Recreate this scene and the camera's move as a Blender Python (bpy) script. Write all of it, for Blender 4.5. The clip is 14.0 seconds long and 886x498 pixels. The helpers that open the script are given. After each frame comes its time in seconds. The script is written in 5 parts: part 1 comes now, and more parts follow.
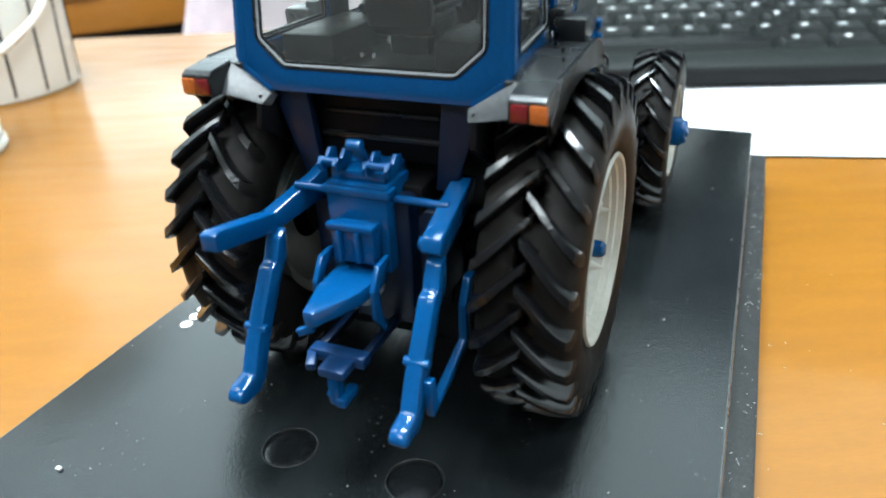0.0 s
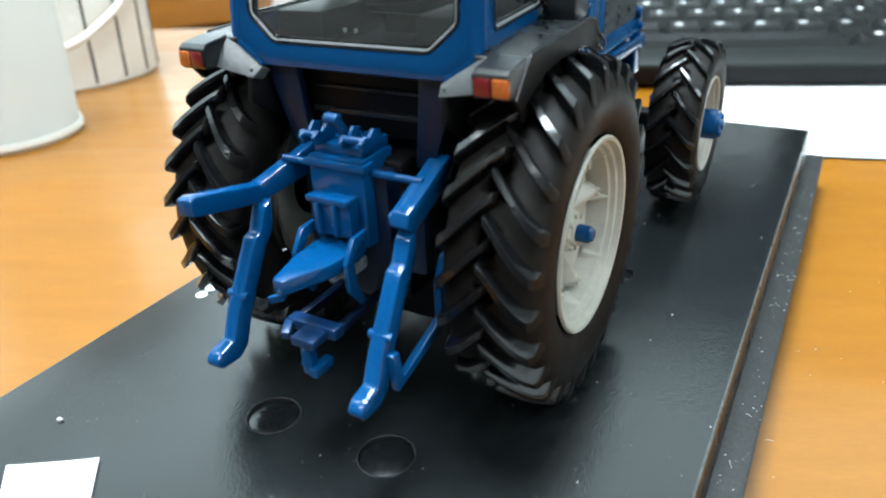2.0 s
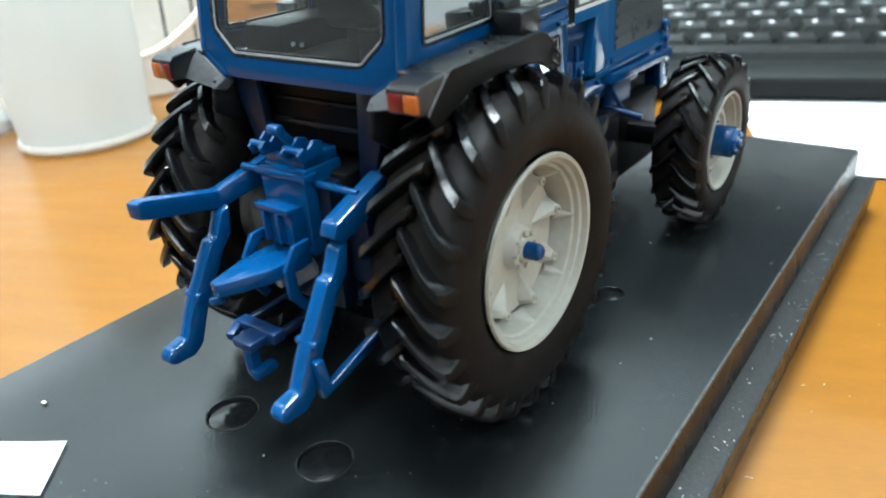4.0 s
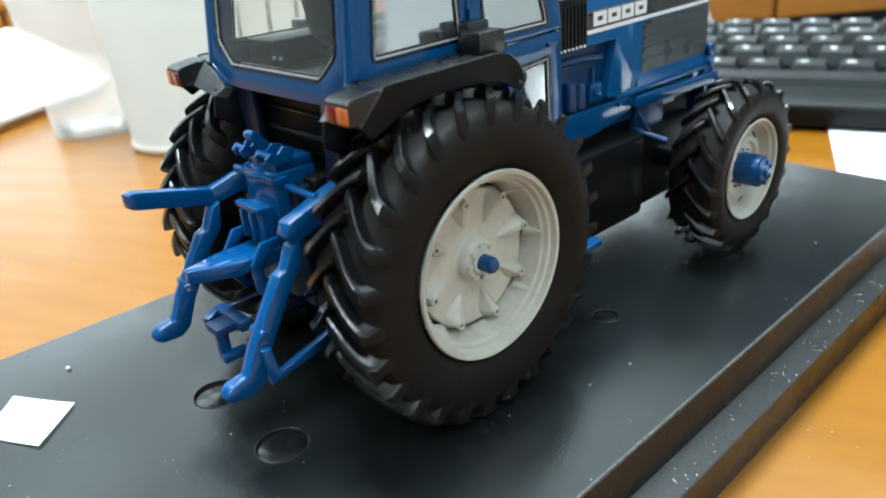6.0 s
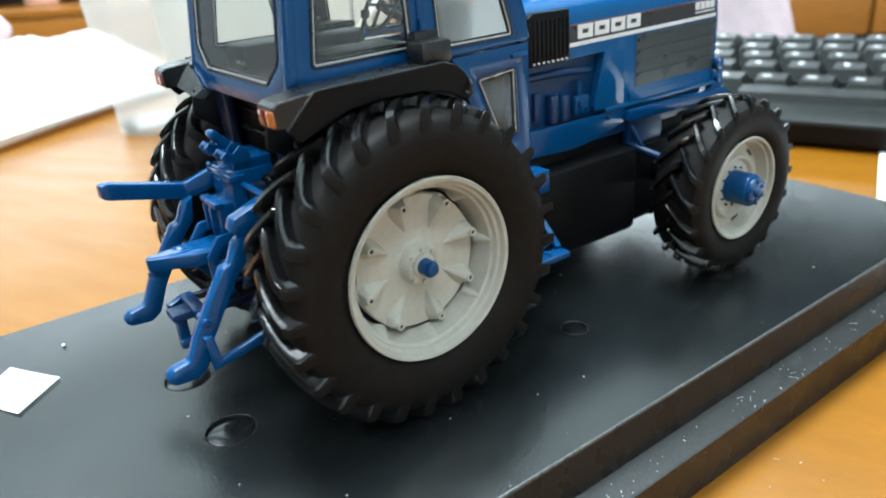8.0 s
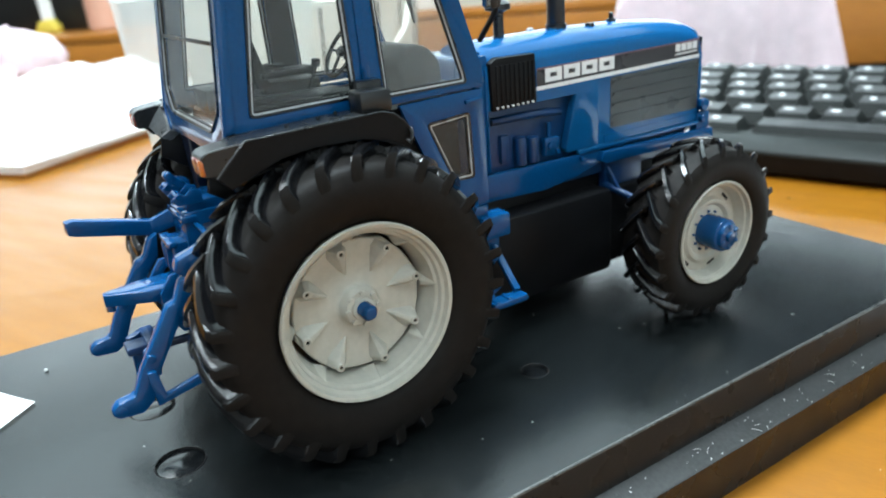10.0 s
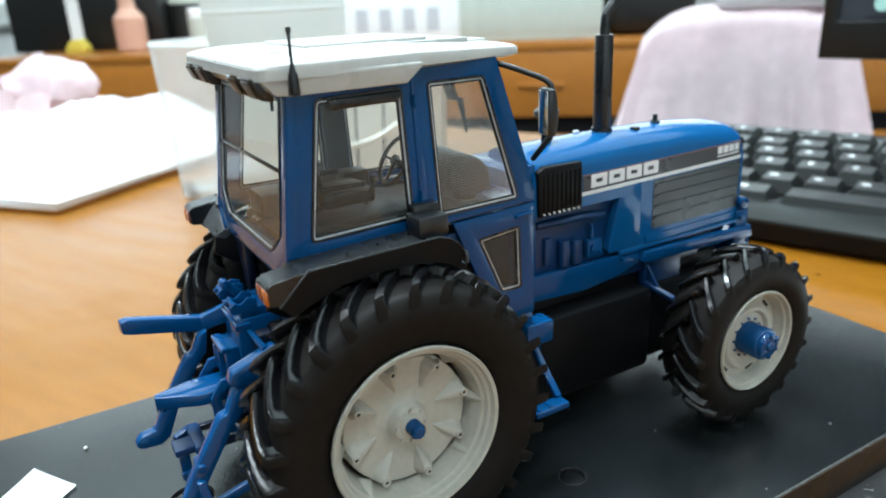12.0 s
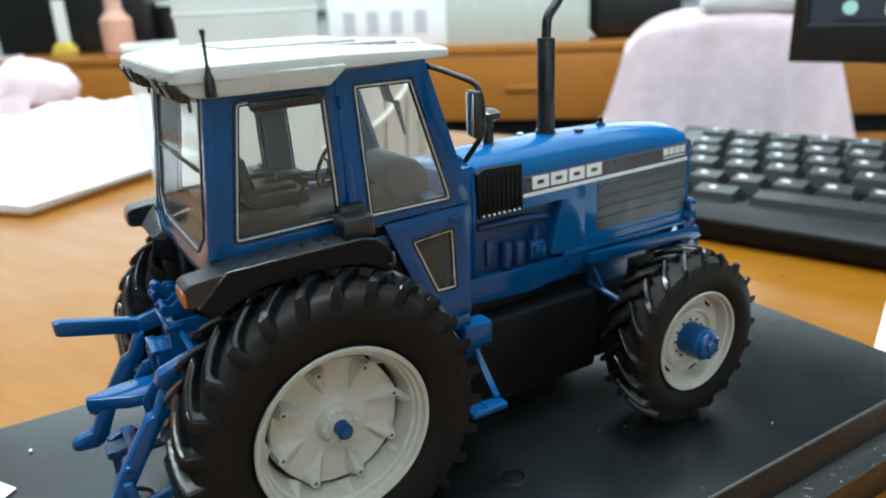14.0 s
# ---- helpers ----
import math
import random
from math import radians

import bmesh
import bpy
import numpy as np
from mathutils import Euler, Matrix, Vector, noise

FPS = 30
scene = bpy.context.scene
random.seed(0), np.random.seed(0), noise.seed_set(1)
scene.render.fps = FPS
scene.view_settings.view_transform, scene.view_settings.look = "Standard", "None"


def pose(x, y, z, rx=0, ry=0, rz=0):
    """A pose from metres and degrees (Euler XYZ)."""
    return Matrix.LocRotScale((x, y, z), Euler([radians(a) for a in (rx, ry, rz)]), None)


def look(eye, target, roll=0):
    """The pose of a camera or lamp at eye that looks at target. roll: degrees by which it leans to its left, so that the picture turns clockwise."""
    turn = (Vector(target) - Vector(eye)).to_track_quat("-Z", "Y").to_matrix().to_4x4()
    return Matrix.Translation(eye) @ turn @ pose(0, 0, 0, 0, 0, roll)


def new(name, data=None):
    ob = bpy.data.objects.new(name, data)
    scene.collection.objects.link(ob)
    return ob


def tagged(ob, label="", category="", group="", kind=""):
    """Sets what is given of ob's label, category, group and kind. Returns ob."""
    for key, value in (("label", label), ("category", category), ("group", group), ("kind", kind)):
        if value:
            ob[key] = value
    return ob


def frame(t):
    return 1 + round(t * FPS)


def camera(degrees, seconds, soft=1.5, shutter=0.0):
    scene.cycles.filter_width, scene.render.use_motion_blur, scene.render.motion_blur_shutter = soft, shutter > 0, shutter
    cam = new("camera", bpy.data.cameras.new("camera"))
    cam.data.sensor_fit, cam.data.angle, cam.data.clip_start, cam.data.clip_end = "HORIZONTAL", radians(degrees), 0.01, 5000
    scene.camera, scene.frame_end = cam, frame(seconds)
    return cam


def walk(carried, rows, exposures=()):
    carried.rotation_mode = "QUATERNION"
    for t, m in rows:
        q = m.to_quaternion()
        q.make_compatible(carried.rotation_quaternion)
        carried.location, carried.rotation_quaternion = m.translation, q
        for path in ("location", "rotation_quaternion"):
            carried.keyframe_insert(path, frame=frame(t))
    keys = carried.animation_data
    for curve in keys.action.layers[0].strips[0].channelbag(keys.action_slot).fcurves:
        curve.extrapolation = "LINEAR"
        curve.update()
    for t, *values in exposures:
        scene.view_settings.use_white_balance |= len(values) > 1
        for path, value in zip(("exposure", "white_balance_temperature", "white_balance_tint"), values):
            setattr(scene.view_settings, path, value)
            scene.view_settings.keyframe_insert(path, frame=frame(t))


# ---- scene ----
cam = camera(63.52, 14.0, soft=1.9)
PATH = [
    (0, (0.05333, -0.10938, 0.08701), (-0.05159, 0.13417, -0.05325), -2.29),
    (0.5, (0.05785, -0.10577, 0.08500), (-0.05361, 0.13478, -0.05540), -2.21),
    (1, (0.06093, -0.10542, 0.08506), (-0.05942, 0.13147, -0.05422), -2.45),
    (1.5, (0.06436, -0.10458, 0.08357), (-0.06263, 0.12870, -0.05591), -2.53),
    (2, (0.06804, -0.10389, 0.08337), (-0.06637, 0.12522, -0.05607), -3.04),
    (4.5, (0.09362, -0.08807, 0.08277), (-0.08237, 0.11526, -0.05020), -4.20),
    (5, (0.09897, -0.08553, 0.08151), (-0.08550, 0.11108, -0.05006), -4.08),
    (5.5, (0.10512, -0.08138, 0.08194), (-0.08785, 0.10857, -0.04720), -4.41),
    (6, (0.11148, -0.07727, 0.08236), (-0.09391, 0.10202, -0.04282), -4.64),
    (6.5, (0.11751, -0.07239, 0.08170), (-0.09714, 0.09688, -0.04189), -4.83),
    (7, (0.12192, -0.07066, 0.08164), (-0.09974, 0.09078, -0.04003), -4.30),
    (7.5, (0.12503, -0.06684, 0.08142), (-0.09878, 0.09188, -0.03989), -4.19),
    (10, (0.13916, -0.04596, 0.08468), (-0.10066, 0.09617, -0.02614), -4.52),
    (10.5, (0.13938, -0.04498, 0.08938), (-0.10274, 0.09552, -0.01850), -4.16),
    (11, (0.13713, -0.04665, 0.09446), (-0.10715, 0.09288, -0.00972), -3.93),
    (11.5, (0.13334, -0.04954, 0.10008), (-0.11241, 0.08994, -0.00069), -3.45),
    (12, (0.13238, -0.04897, 0.10187), (-0.11281, 0.09118, 0.00067), -2.69),
    (12.5, (0.13256, -0.04756, 0.10322), (-0.11117, 0.09419, 0.00073), -2.27),
    (13, (0.13439, -0.04504, 0.10325), (-0.10861, 0.09713, -0.00036), -2.09),
    (13.5, (0.13700, -0.04194, 0.10246), (-0.10680, 0.09939, -0.00045), -2.54),
    (14, (0.13891, -0.03941, 0.10138), (-0.10491, 0.10371, 0.00104), -2.57),
]
walk(cam, [(t, look(eye, target, roll)) for t, eye, target, roll in PATH],
     exposures=[(0.0, 1.50), (2.0, 1.48), (5.0, 1.40), (10.0, 1.33), (11.3, 1.20), (12.5, 0.98), (14.0, 0.95)])

# ---- light ----
K = 0.001
world = bpy.data.worlds.new("room_air")
world.use_nodes = True
scene.world = world
bg = world.node_tree.nodes["Background"]
bg.inputs[0].default_value = (0.93, 0.96, 1.0, 1)
bg.inputs[1].default_value = 0.25
cam.data.dof.use_dof = True
cam.data.dof.focus_distance = 0.137
cam.data.dof.aperture_fstop = 22.0


def area(name, at, target, w, h, watts, colour):
    data = bpy.data.lights.new(name, "AREA")
    data.shape, data.size, data.size_y, data.energy, data.color = "RECTANGLE", w, h, watts, colour
    ob = new(name, data)
    ob.matrix_world = look(at, target)
    return ob


# East panel brightens right-hand sides; last two are wide unseen fields added for reflections.
LAMPS = [(-0.20, 0.08, 25, 0.50, 0.50), (-0.30, -1.5, 8, 0.80, 0.80), (1.05, -0.50, 6, 0.50, 0.50), (-1.15, -0.4, 4, 0.60, 0.60),
         (-0.90, 1.65, 28, 4.40, 2.20), (-2.35, -0.30, 7, 1.50, 1.50)]
for lx, ly, watts, wide, deep in LAMPS:
    area("unseen_ceiling_light", (lx, ly, 1.69), (lx, ly, 0), wide, deep, watts, (0.80, 0.98, 1.08) if wide < 1 else (0.74, 1.0, 1.08))
area("window_daylight", (-3.27, 1.0, 0.75), (0, 0.6, 0.2), 3.4, 1.3, 3.5, (0.84, 0.98, 1.06))
# North and east daylight is added fill from windows out of view.
area("north_fill_daylight", (-1.9, 2.87, 0.75), (0, 0, 0.1), 2.4, 1.3, 8, (0.84, 0.98, 1.06))
area("east_fill_daylight", (2.17, -0.6, 0.75), (0, 0, 0.1), 2.0, 1.3, 1.2, (0.84, 0.98, 1.04))


# ---- materials ----
def material(name, colour, rough=0.5, metal=0.0, vary=0.12, scale=900.0, bump=0.0, bump_scale=2500.0, stain=0.0,
             stain_scale=60.0, coat=0.0, dust=0.0, dust_scale=700.0, stretch=None, uneven=1.0):
    """A surface with fine grain, larger stains, uneven gloss, relief and settled dust specks."""
    m = bpy.data.materials.new(name)
    m.use_nodes = True
    t = m.node_tree
    b = t.nodes["Principled BSDF"]
    link = t.links.new
    co = t.nodes.new("ShaderNodeTexCoord")
    src = co.outputs["Object"]
    if stretch:
        mp = t.nodes.new("ShaderNodeMapping")
        mp.inputs["Scale"].default_value = stretch
        link(src, mp.inputs[0])
        src = mp.outputs[0]

    def noise_tex(sc, detail=4.0):
        n = t.nodes.new("ShaderNodeTexNoise")
        n.inputs["Scale"].default_value = sc
        n.inputs["Detail"].default_value = detail
        link(src, n.inputs["Vector"])
        return n.outputs["Fac"]

    def ramp(fac, lo, hi, a, z):
        r = t.nodes.new("ShaderNodeMapRange")
        r.inputs[1].default_value, r.inputs[2].default_value = lo, hi
        r.inputs[3].default_value, r.inputs[4].default_value = a, z
        link(fac, r.inputs[0])
        return r.outputs[0]

    def mix(fac, a, z):
        x = t.nodes.new("ShaderNodeMix")
        x.data_type = "RGBA"
        for val, sock in ((a, x.inputs[6]), (z, x.inputs[7])):
            if isinstance(val, tuple):
                sock.default_value = (*val, 1)
            else:
                link(val, sock)
        link(fac, x.inputs[0])
        return x.outputs[2]

    dark = tuple(c * (1 - vary) for c in colour)
    light = tuple(min(1, c * (1 + vary)) for c in colour)
    col = mix(ramp(noise_tex(scale), 0.3, 0.7, 0, 1), dark, light)
    if stain:
        col = mix(ramp(noise_tex(stain_scale, 6), 0.45, 0.75, 0, stain), col, tuple(c * 0.45 for c in colour))
    if dust:
        v = t.nodes.new("ShaderNodeTexVoronoi")
        v.inputs["Scale"].default_value = dust_scale
        link(src, v.inputs["Vector"])
        near = ramp(v.outputs["Distance"], 0.06, 0.12, 1, 0)
        some = ramp(noise_tex(70.0, 5), 0.5, 0.66, 0, dust)
        mul = t.nodes.new("ShaderNodeMath")
        mul.operation = "MULTIPLY"
        link(near, mul.inputs[0])
        link(some, mul.inputs[1])
        col = mix(mul.outputs[0], col, (0.55, 0.57, 0.56))
    link(col, b.inputs["Base Color"])
    link(ramp(noise_tex(stain_scale * 1.7, 5), 0.3, 0.7, max(0.02, rough - 0.07 * uneven), min(1, rough + 0.09 * uneven)), b.inputs["Roughness"])
    b.inputs["Metallic"].default_value = metal
    b.inputs["Coat Weight"].default_value = coat
    b.inputs["Coat Roughness"].default_value = 0.08
    if bump:
        bn = t.nodes.new("ShaderNodeBump")
        bn.inputs["Strength"].default_value = bump
        bn.inputs["Distance"].default_value = 0.0002
        link(noise_tex(bump_scale, 3), bn.inputs["Height"])
        link(bn.outputs[0], b.inputs["Normal"])
    return m


def glass(name, tint, gloss=0.12, haze=0.0, ior=1.42):
    m = bpy.data.materials.new(name)
    m.use_nodes = True
    t = m.node_tree
    t.nodes.remove(t.nodes["Principled BSDF"])
    tr, gl, mx = t.nodes.new("ShaderNodeBsdfTransparent"), t.nodes.new("ShaderNodeBsdfGlossy"), t.nodes.new("ShaderNodeMixShader")
    tr.inputs[0].default_value = (*tint, 1)
    gl.inputs["Roughness"].default_value = 0.06
    fr = t.nodes.new("ShaderNodeFresnel")
    fr.inputs[0].default_value = ior
    ad = t.nodes.new("ShaderNodeMath")
    ad.operation = "MULTIPLY_ADD"
    ad.inputs[1].default_value, ad.inputs[2].default_value = 1.0, gloss * 0.3
    t.links.new(fr.outputs[0], ad.inputs[0])
    t.links.new(ad.outputs[0], mx.inputs[0])
    t.links.new(tr.outputs[0], mx.inputs[1])
    t.links.new(gl.outputs[0], mx.inputs[2])
    df, hz = t.nodes.new("ShaderNodeBsdfDiffuse"), t.nodes.new("ShaderNodeMixShader")
    tl, both = t.nodes.new("ShaderNodeBsdfTranslucent"), t.nodes.new("ShaderNodeMixShader")
    df.inputs[0].default_value = tl.inputs[0].default_value = (0.86, 0.88, 0.87, 1)
    hz.inputs[0].default_value = haze
    both.inputs[0].default_value = 0.5
    t.links.new(df.outputs[0], both.inputs[1])
    t.links.new(tl.outputs[0], both.inputs[2])
    t.links.new(mx.outputs[0], hz.inputs[1])
    t.links.new(both.outputs[0], hz.inputs[2])
    t.links.new(hz.outputs[0], t.nodes["Material Output"].inputs[0])
    return m


def glow(name, colour, strength):
    m = bpy.data.materials.new(name)
    m.use_nodes = True
    b = m.node_tree.nodes["Principled BSDF"]
    b.inputs["Base Color"].default_value = (*colour, 1)
    b.inputs["Emission Color"].default_value = (*colour, 1)
    b.inputs["Emission Strength"].default_value = strength
    return m


BLUE = material("blue_enamel", (0.001, 0.050, 0.158), 0.13, vary=0.07, scale=1500, bump=0.12, bump_scale=900, stain=0.12, stain_scale=90, coat=0.06)
BLUE_LIGHT = material("hood_blue_enamel", (0.003, 0.082, 0.235), 0.13, vary=0.05, scale=1500, bump=0.06, bump_scale=700, stain=0.05, coat=0.05)
# Near-black blue: the shade beneath the cab is put into this colour.
BLUE_SHADED = material("blue_casting_shaded", (0.001, 0.007, 0.024), 0.35, vary=0.15, bump=0.25, bump_scale=1400)
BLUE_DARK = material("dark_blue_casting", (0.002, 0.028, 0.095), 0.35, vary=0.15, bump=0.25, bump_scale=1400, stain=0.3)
RUBBER = material("tyre_rubber", (0.0042, 0.0042, 0.0048), 0.17, vary=0.25, scale=1400, bump=0.25, bump_scale=1300, stain=0.2, dust=0.06)
SIDEWALL = material("sidewall_rubber", (0.0100, 0.0086, 0.0078), 0.5, vary=0.2, scale=500, bump=0.15, bump_scale=1500, stain=0.2)
RIM = material("pale_grey_wheel_paint", (0.43, 0.42, 0.365), 0.42, vary=0.05, scale=700, bump=0.12, bump_scale=1500, stain=0.20, stain_scale=200)
BLACK = material("black_plastic", (0.008, 0.009, 0.010), 0.28, vary=0.15, scale=1200, bump=0.25, bump_scale=2200, dust=0.4)
# Lifted above plain black: the ceiling's sheen is mixed into the colour.
FENDER_SHEEN = material("fender_black_with_sheen", (0.020, 0.022, 0.023), 0.26, vary=0.2, scale=1200, bump=0.2, bump_scale=2000, dust=0.5)
# Grey raised so the corner carries a painted window reflection.
FENDER_REFLECT = material("fender_grey_with_reflection", (0.070, 0.074, 0.076), 0.22, vary=0.12, scale=1200, bump=0.15, bump_scale=1800, dust=0.3)
BLACK_MATT = material("matt_black_casting", (0.0032, 0.0032, 0.0038), 0.45, vary=0.2, bump=0.2)
TRIM = material("bare_metal_trim", (0.52, 0.55, 0.57), 0.28, 0.25, vary=0.08, scale=2000)
INTERIOR = material("cab_black_plastic", (0.005, 0.0055, 0.0055), 0.42, vary=0.12, bump=0.15)
INTERIOR_GREY = material("cab_grey_plastic", (0.012, 0.0125, 0.0125), 0.5, vary=0.1, bump=0.15)
ROOF = material("roof_white_plastic", (0.442, 0.446, 0.423), 0.3, vary=0.03, bump=0.06, bump_scale=900, stain=0.06, stain_scale=80)
RED_LENS = material("red_lens", (0.14, 0.008, 0.010), 0.25, vary=0.15, scale=1500, coat=0.5)
AMBER_LENS = material("amber_lens", (0.42, 0.10, 0.018), 0.25, vary=0.15, scale=1500, coat=0.5)
DECAL_BLACK = material("decal_black", (0.02, 0.018, 0.022), 0.3, vary=0.1)
DECAL_WHITE = material("decal_white", (0.72, 0.72, 0.72), 0.35, vary=0.06, scale=2500)
DECAL_RED = material("decal_dull_red", (0.11, 0.055, 0.07), 0.35, vary=0.06, scale=2500)
VENT_GREY = material("vent_panel_grey", (0.032, 0.038, 0.040), 0.3, vary=0.08, bump=0.1)
CHROME = material("mirror_chrome", (0.75, 0.76, 0.76), 0.08, 1.0, vary=0.02)
PANE = glass("cab_pane", (0.97, 0.98, 0.96), 0.03, 0.06, 1.5)
DOOR_PANE = glass("hazy_door_pane", (0.96, 0.97, 0.95), 0.03, 0.14, 1.5)
REAR_PANE = glass("rear_cab_pane", (0.95, 0.96, 0.94), 0.03, 0.08, 1.32)
# Grey tint stands in for the dim cab interior behind this pane.
FOOT_PANE = glass("dimmed_foot_pane", (0.6, 0.62, 0.61), 0.05, 0.08, 1.22)
BASE = material("base_black_plastic", (0.0058, 0.0072, 0.0076), 0.20, vary=0.8, scale=2000, bump=0.26, bump_scale=2300, stain=0.25, stain_scale=30, dust=0.22, dust_scale=620.0, uneven=0.5)
LEDGE = material("dusty_ledge_plastic", (0.018, 0.018, 0.0175), 0.5, vary=0.5, scale=1300, bump=0.2, stain=0.3, stain_scale=60, dust=0.5)
SOCKET = material("glossy_black_plug", (0.004, 0.0045, 0.005), 0.19, vary=0.2, bump=0.05)
# Paler bevel: edge wear together with the painted edge highlight.
EDGE_WORN_LIT = material("worn_edge_with_highlight", (0.045, 0.045, 0.043), 0.3, vary=0.5, scale=900, stain=0.6, stain_scale=90)
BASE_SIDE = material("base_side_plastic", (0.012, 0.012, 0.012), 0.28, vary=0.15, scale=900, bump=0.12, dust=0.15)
PAPER = material("white_paper", (0.80, 0.80, 0.79), 0.8, vary=0.02, scale=300, bump=0.05, bump_scale=600)
INK = material("grey_ink", (0.50, 0.50, 0.52), 0.7)
DUST = material("pale_dust", (0.42, 0.42, 0.40), 0.9)
KEY_BLACK = material("key_black_plastic", (0.007, 0.0075, 0.0075), 0.4, vary=0.1, bump=0.1)
KEY_GREY = material("keyboard_grey_plastic", (0.015, 0.017, 0.016), 0.45, vary=0.1, bump=0.1)
KEY_MARK = material("key_legend_white", (0.8, 0.82, 0.82), 0.4)
CLOTH_PINK = material("pale_pink_cloth", (0.93, 0.79, 0.82), 0.9, vary=0.06, scale=40, bump=0.3, bump_scale=400, stain=0.06, stain_scale=6)
BASE.node_tree.nodes["Principled BSDF"].inputs["Specular IOR Level"].default_value = 0.5
RUBBER.node_tree.nodes["Principled BSDF"].inputs["Specular IOR Level"].default_value = 0.5
INTERIOR.node_tree.nodes["Principled BSDF"].inputs["Specular IOR Level"].default_value = 0.2
SIDEWALL.node_tree.nodes["Principled BSDF"].inputs["Specular IOR Level"].default_value = 0.10
BLUE.node_tree.nodes["Principled BSDF"].inputs["Specular IOR Level"].default_value = 0.3
BLUE_LIGHT.node_tree.nodes["Principled BSDF"].inputs["Specular IOR Level"].default_value = 0.25
for low_gloss in (BASE_SIDE, BLACK_MATT, KEY_GREY):
    low_gloss.node_tree.nodes["Principled BSDF"].inputs["Specular IOR Level"].default_value = 0.16
CLOTH_WHITE = material("white_cloth", (0.90, 0.90, 0.91), 0.85, vary=0.03, scale=40, bump=0.2, bump_scale=300)
CERAMIC = material("white_ceramic", (0.74, 0.72, 0.67), 0.2, vary=0.03, scale=60)
STRIPE = material("black_glaze", (0.02, 0.02, 0.02), 0.25)
HAZY = glass("hazy_glass", (0.97, 0.98, 0.975), 0.02, 0.36, 1.05)
FROST = glass("frosted_plastic", (0.98, 0.99, 0.98), 0.02, 0.72, 1.08)
CLEAR = glass("clear_glass", (0.96, 0.975, 0.97), 0.1)
WALL = material("wall_paint", (0.60, 0.61, 0.60), 0.9, vary=0.03, scale=8, bump=0.1, bump_scale=60, stain=0.05, stain_scale=2)
WALL_DARK = material("dark_wall_panel", (0.07, 0.065, 0.06), 0.8, vary=0.1, scale=8, bump=0.1, bump_scale=60, stain=0.1, stain_scale=2)
CEILING = material("ceiling_tile", (0.78, 0.78, 0.75), 0.9, vary=0.03, scale=20)
FLOOR = material("floor_tile", (0.10, 0.09, 0.08), 0.4, vary=0.1, scale=12, stain=0.2, stain_scale=4)
LIT = glow("lamp_diffuser", (0.96, 0.99, 1.0), 3.0)
# Faint glow of the added ceiling fields.
LIT_FILL = glow("fill_field_glow", (0.96, 0.99, 1.0), 0.1)
SCREEN = glow("screen_dark", (0.012, 0.016, 0.022), 0.6)
ICON = glow("screen_icon", (0.20, 0.36, 0.34), 0.5)
YELLOW = material("yellow_plastic", (0.65, 0.50, 0.08), 0.4)
PEACH = material("peach_plastic", (0.60, 0.33, 0.24), 0.4)
BASKET = material("grey_green_plastic", (0.50, 0.53, 0.47), 0.5, vary=0.05)


def wood(name, light, dark, rough, along):
    """Varnished wood: long grain, broad colour drift, gloss that varies."""
    m = material(name, light, rough, vary=0.05, scale=300, stain=0.18, stain_scale=9, coat=0.45, bump=0.03, bump_scale=900, stretch=along)
    t = m.node_tree
    b = t.nodes["Principled BSDF"]
    old = b.inputs["Base Color"].links[0].from_socket
    co, mp, w = t.nodes.new("ShaderNodeTexCoord"), t.nodes.new("ShaderNodeMapping"), t.nodes.new("ShaderNodeTexNoise")
    mp.inputs["Scale"].default_value = tuple(v * 6 for v in along)
    w.inputs["Scale"].default_value, w.inputs["Detail"].default_value, w.inputs["Distortion"].default_value = 6.0, 8.0, 0.6
    r, x = t.nodes.new("ShaderNodeMapRange"), t.nodes.new("ShaderNodeMix")
    x.data_type = "RGBA"
    r.inputs[1].default_value, r.inputs[2].default_value, r.inputs[4].default_value = 0.38, 0.72, 0.45
    t.links.new(co.outputs["Object"], mp.inputs[0])
    t.links.new(mp.outputs[0], w.inputs["Vector"])
    t.links.new(w.outputs["Fac"], r.inputs[0])
    t.links.new(r.outputs[0], x.inputs[0])
    t.links.new(old, x.inputs[6])
    x.inputs[7].default_value = (*dark, 1)
    t.links.new(x.outputs[2], b.inputs["Base Color"])
    b.inputs["Specular IOR Level"].default_value = 0.2
    b.inputs["Coat Roughness"].default_value = 0.2
    b.inputs["Coat IOR"].default_value = 1.5
    wave, swell = t.nodes.new("ShaderNodeTexNoise"), t.nodes.new("ShaderNodeBump")
    wave.inputs["Scale"].default_value, wave.inputs["Detail"].default_value = 22.0, 2.0
    swell.inputs["Strength"].default_value, swell.inputs["Distance"].default_value = 1.0, 0.0016
    t.links.new(co.outputs["Object"], wave.inputs["Vector"])
    t.links.new(wave.outputs["Fac"], swell.inputs["Height"])
    t.links.new(swell.outputs[0], b.inputs["Coat Normal"])
    return m


TABLE_WOOD = wood("table_varnished_wood", (0.245, 0.093, 0.0042), (0.205, 0.073, 0.003), 0.42, (1.0, 5.0, 5.0))
CABINET_WOOD = wood("cabinet_varnished_wood", (0.38, 0.14, 0.022), (0.30, 0.10, 0.014), 0.35, (1.0, 5.0, 5.0))


# ---- shapes: all in millimetres ----
def thing(name, label, category, x=0, y=0, z=0, turn=0, group="", kind=""):
    ob = new(name)
    ob.empty_display_size = 0.01
    ob.matrix_basis = pose(x * K, y * K, z * K, 0, 0, turn)
    return tagged(ob, label, category, group, kind)


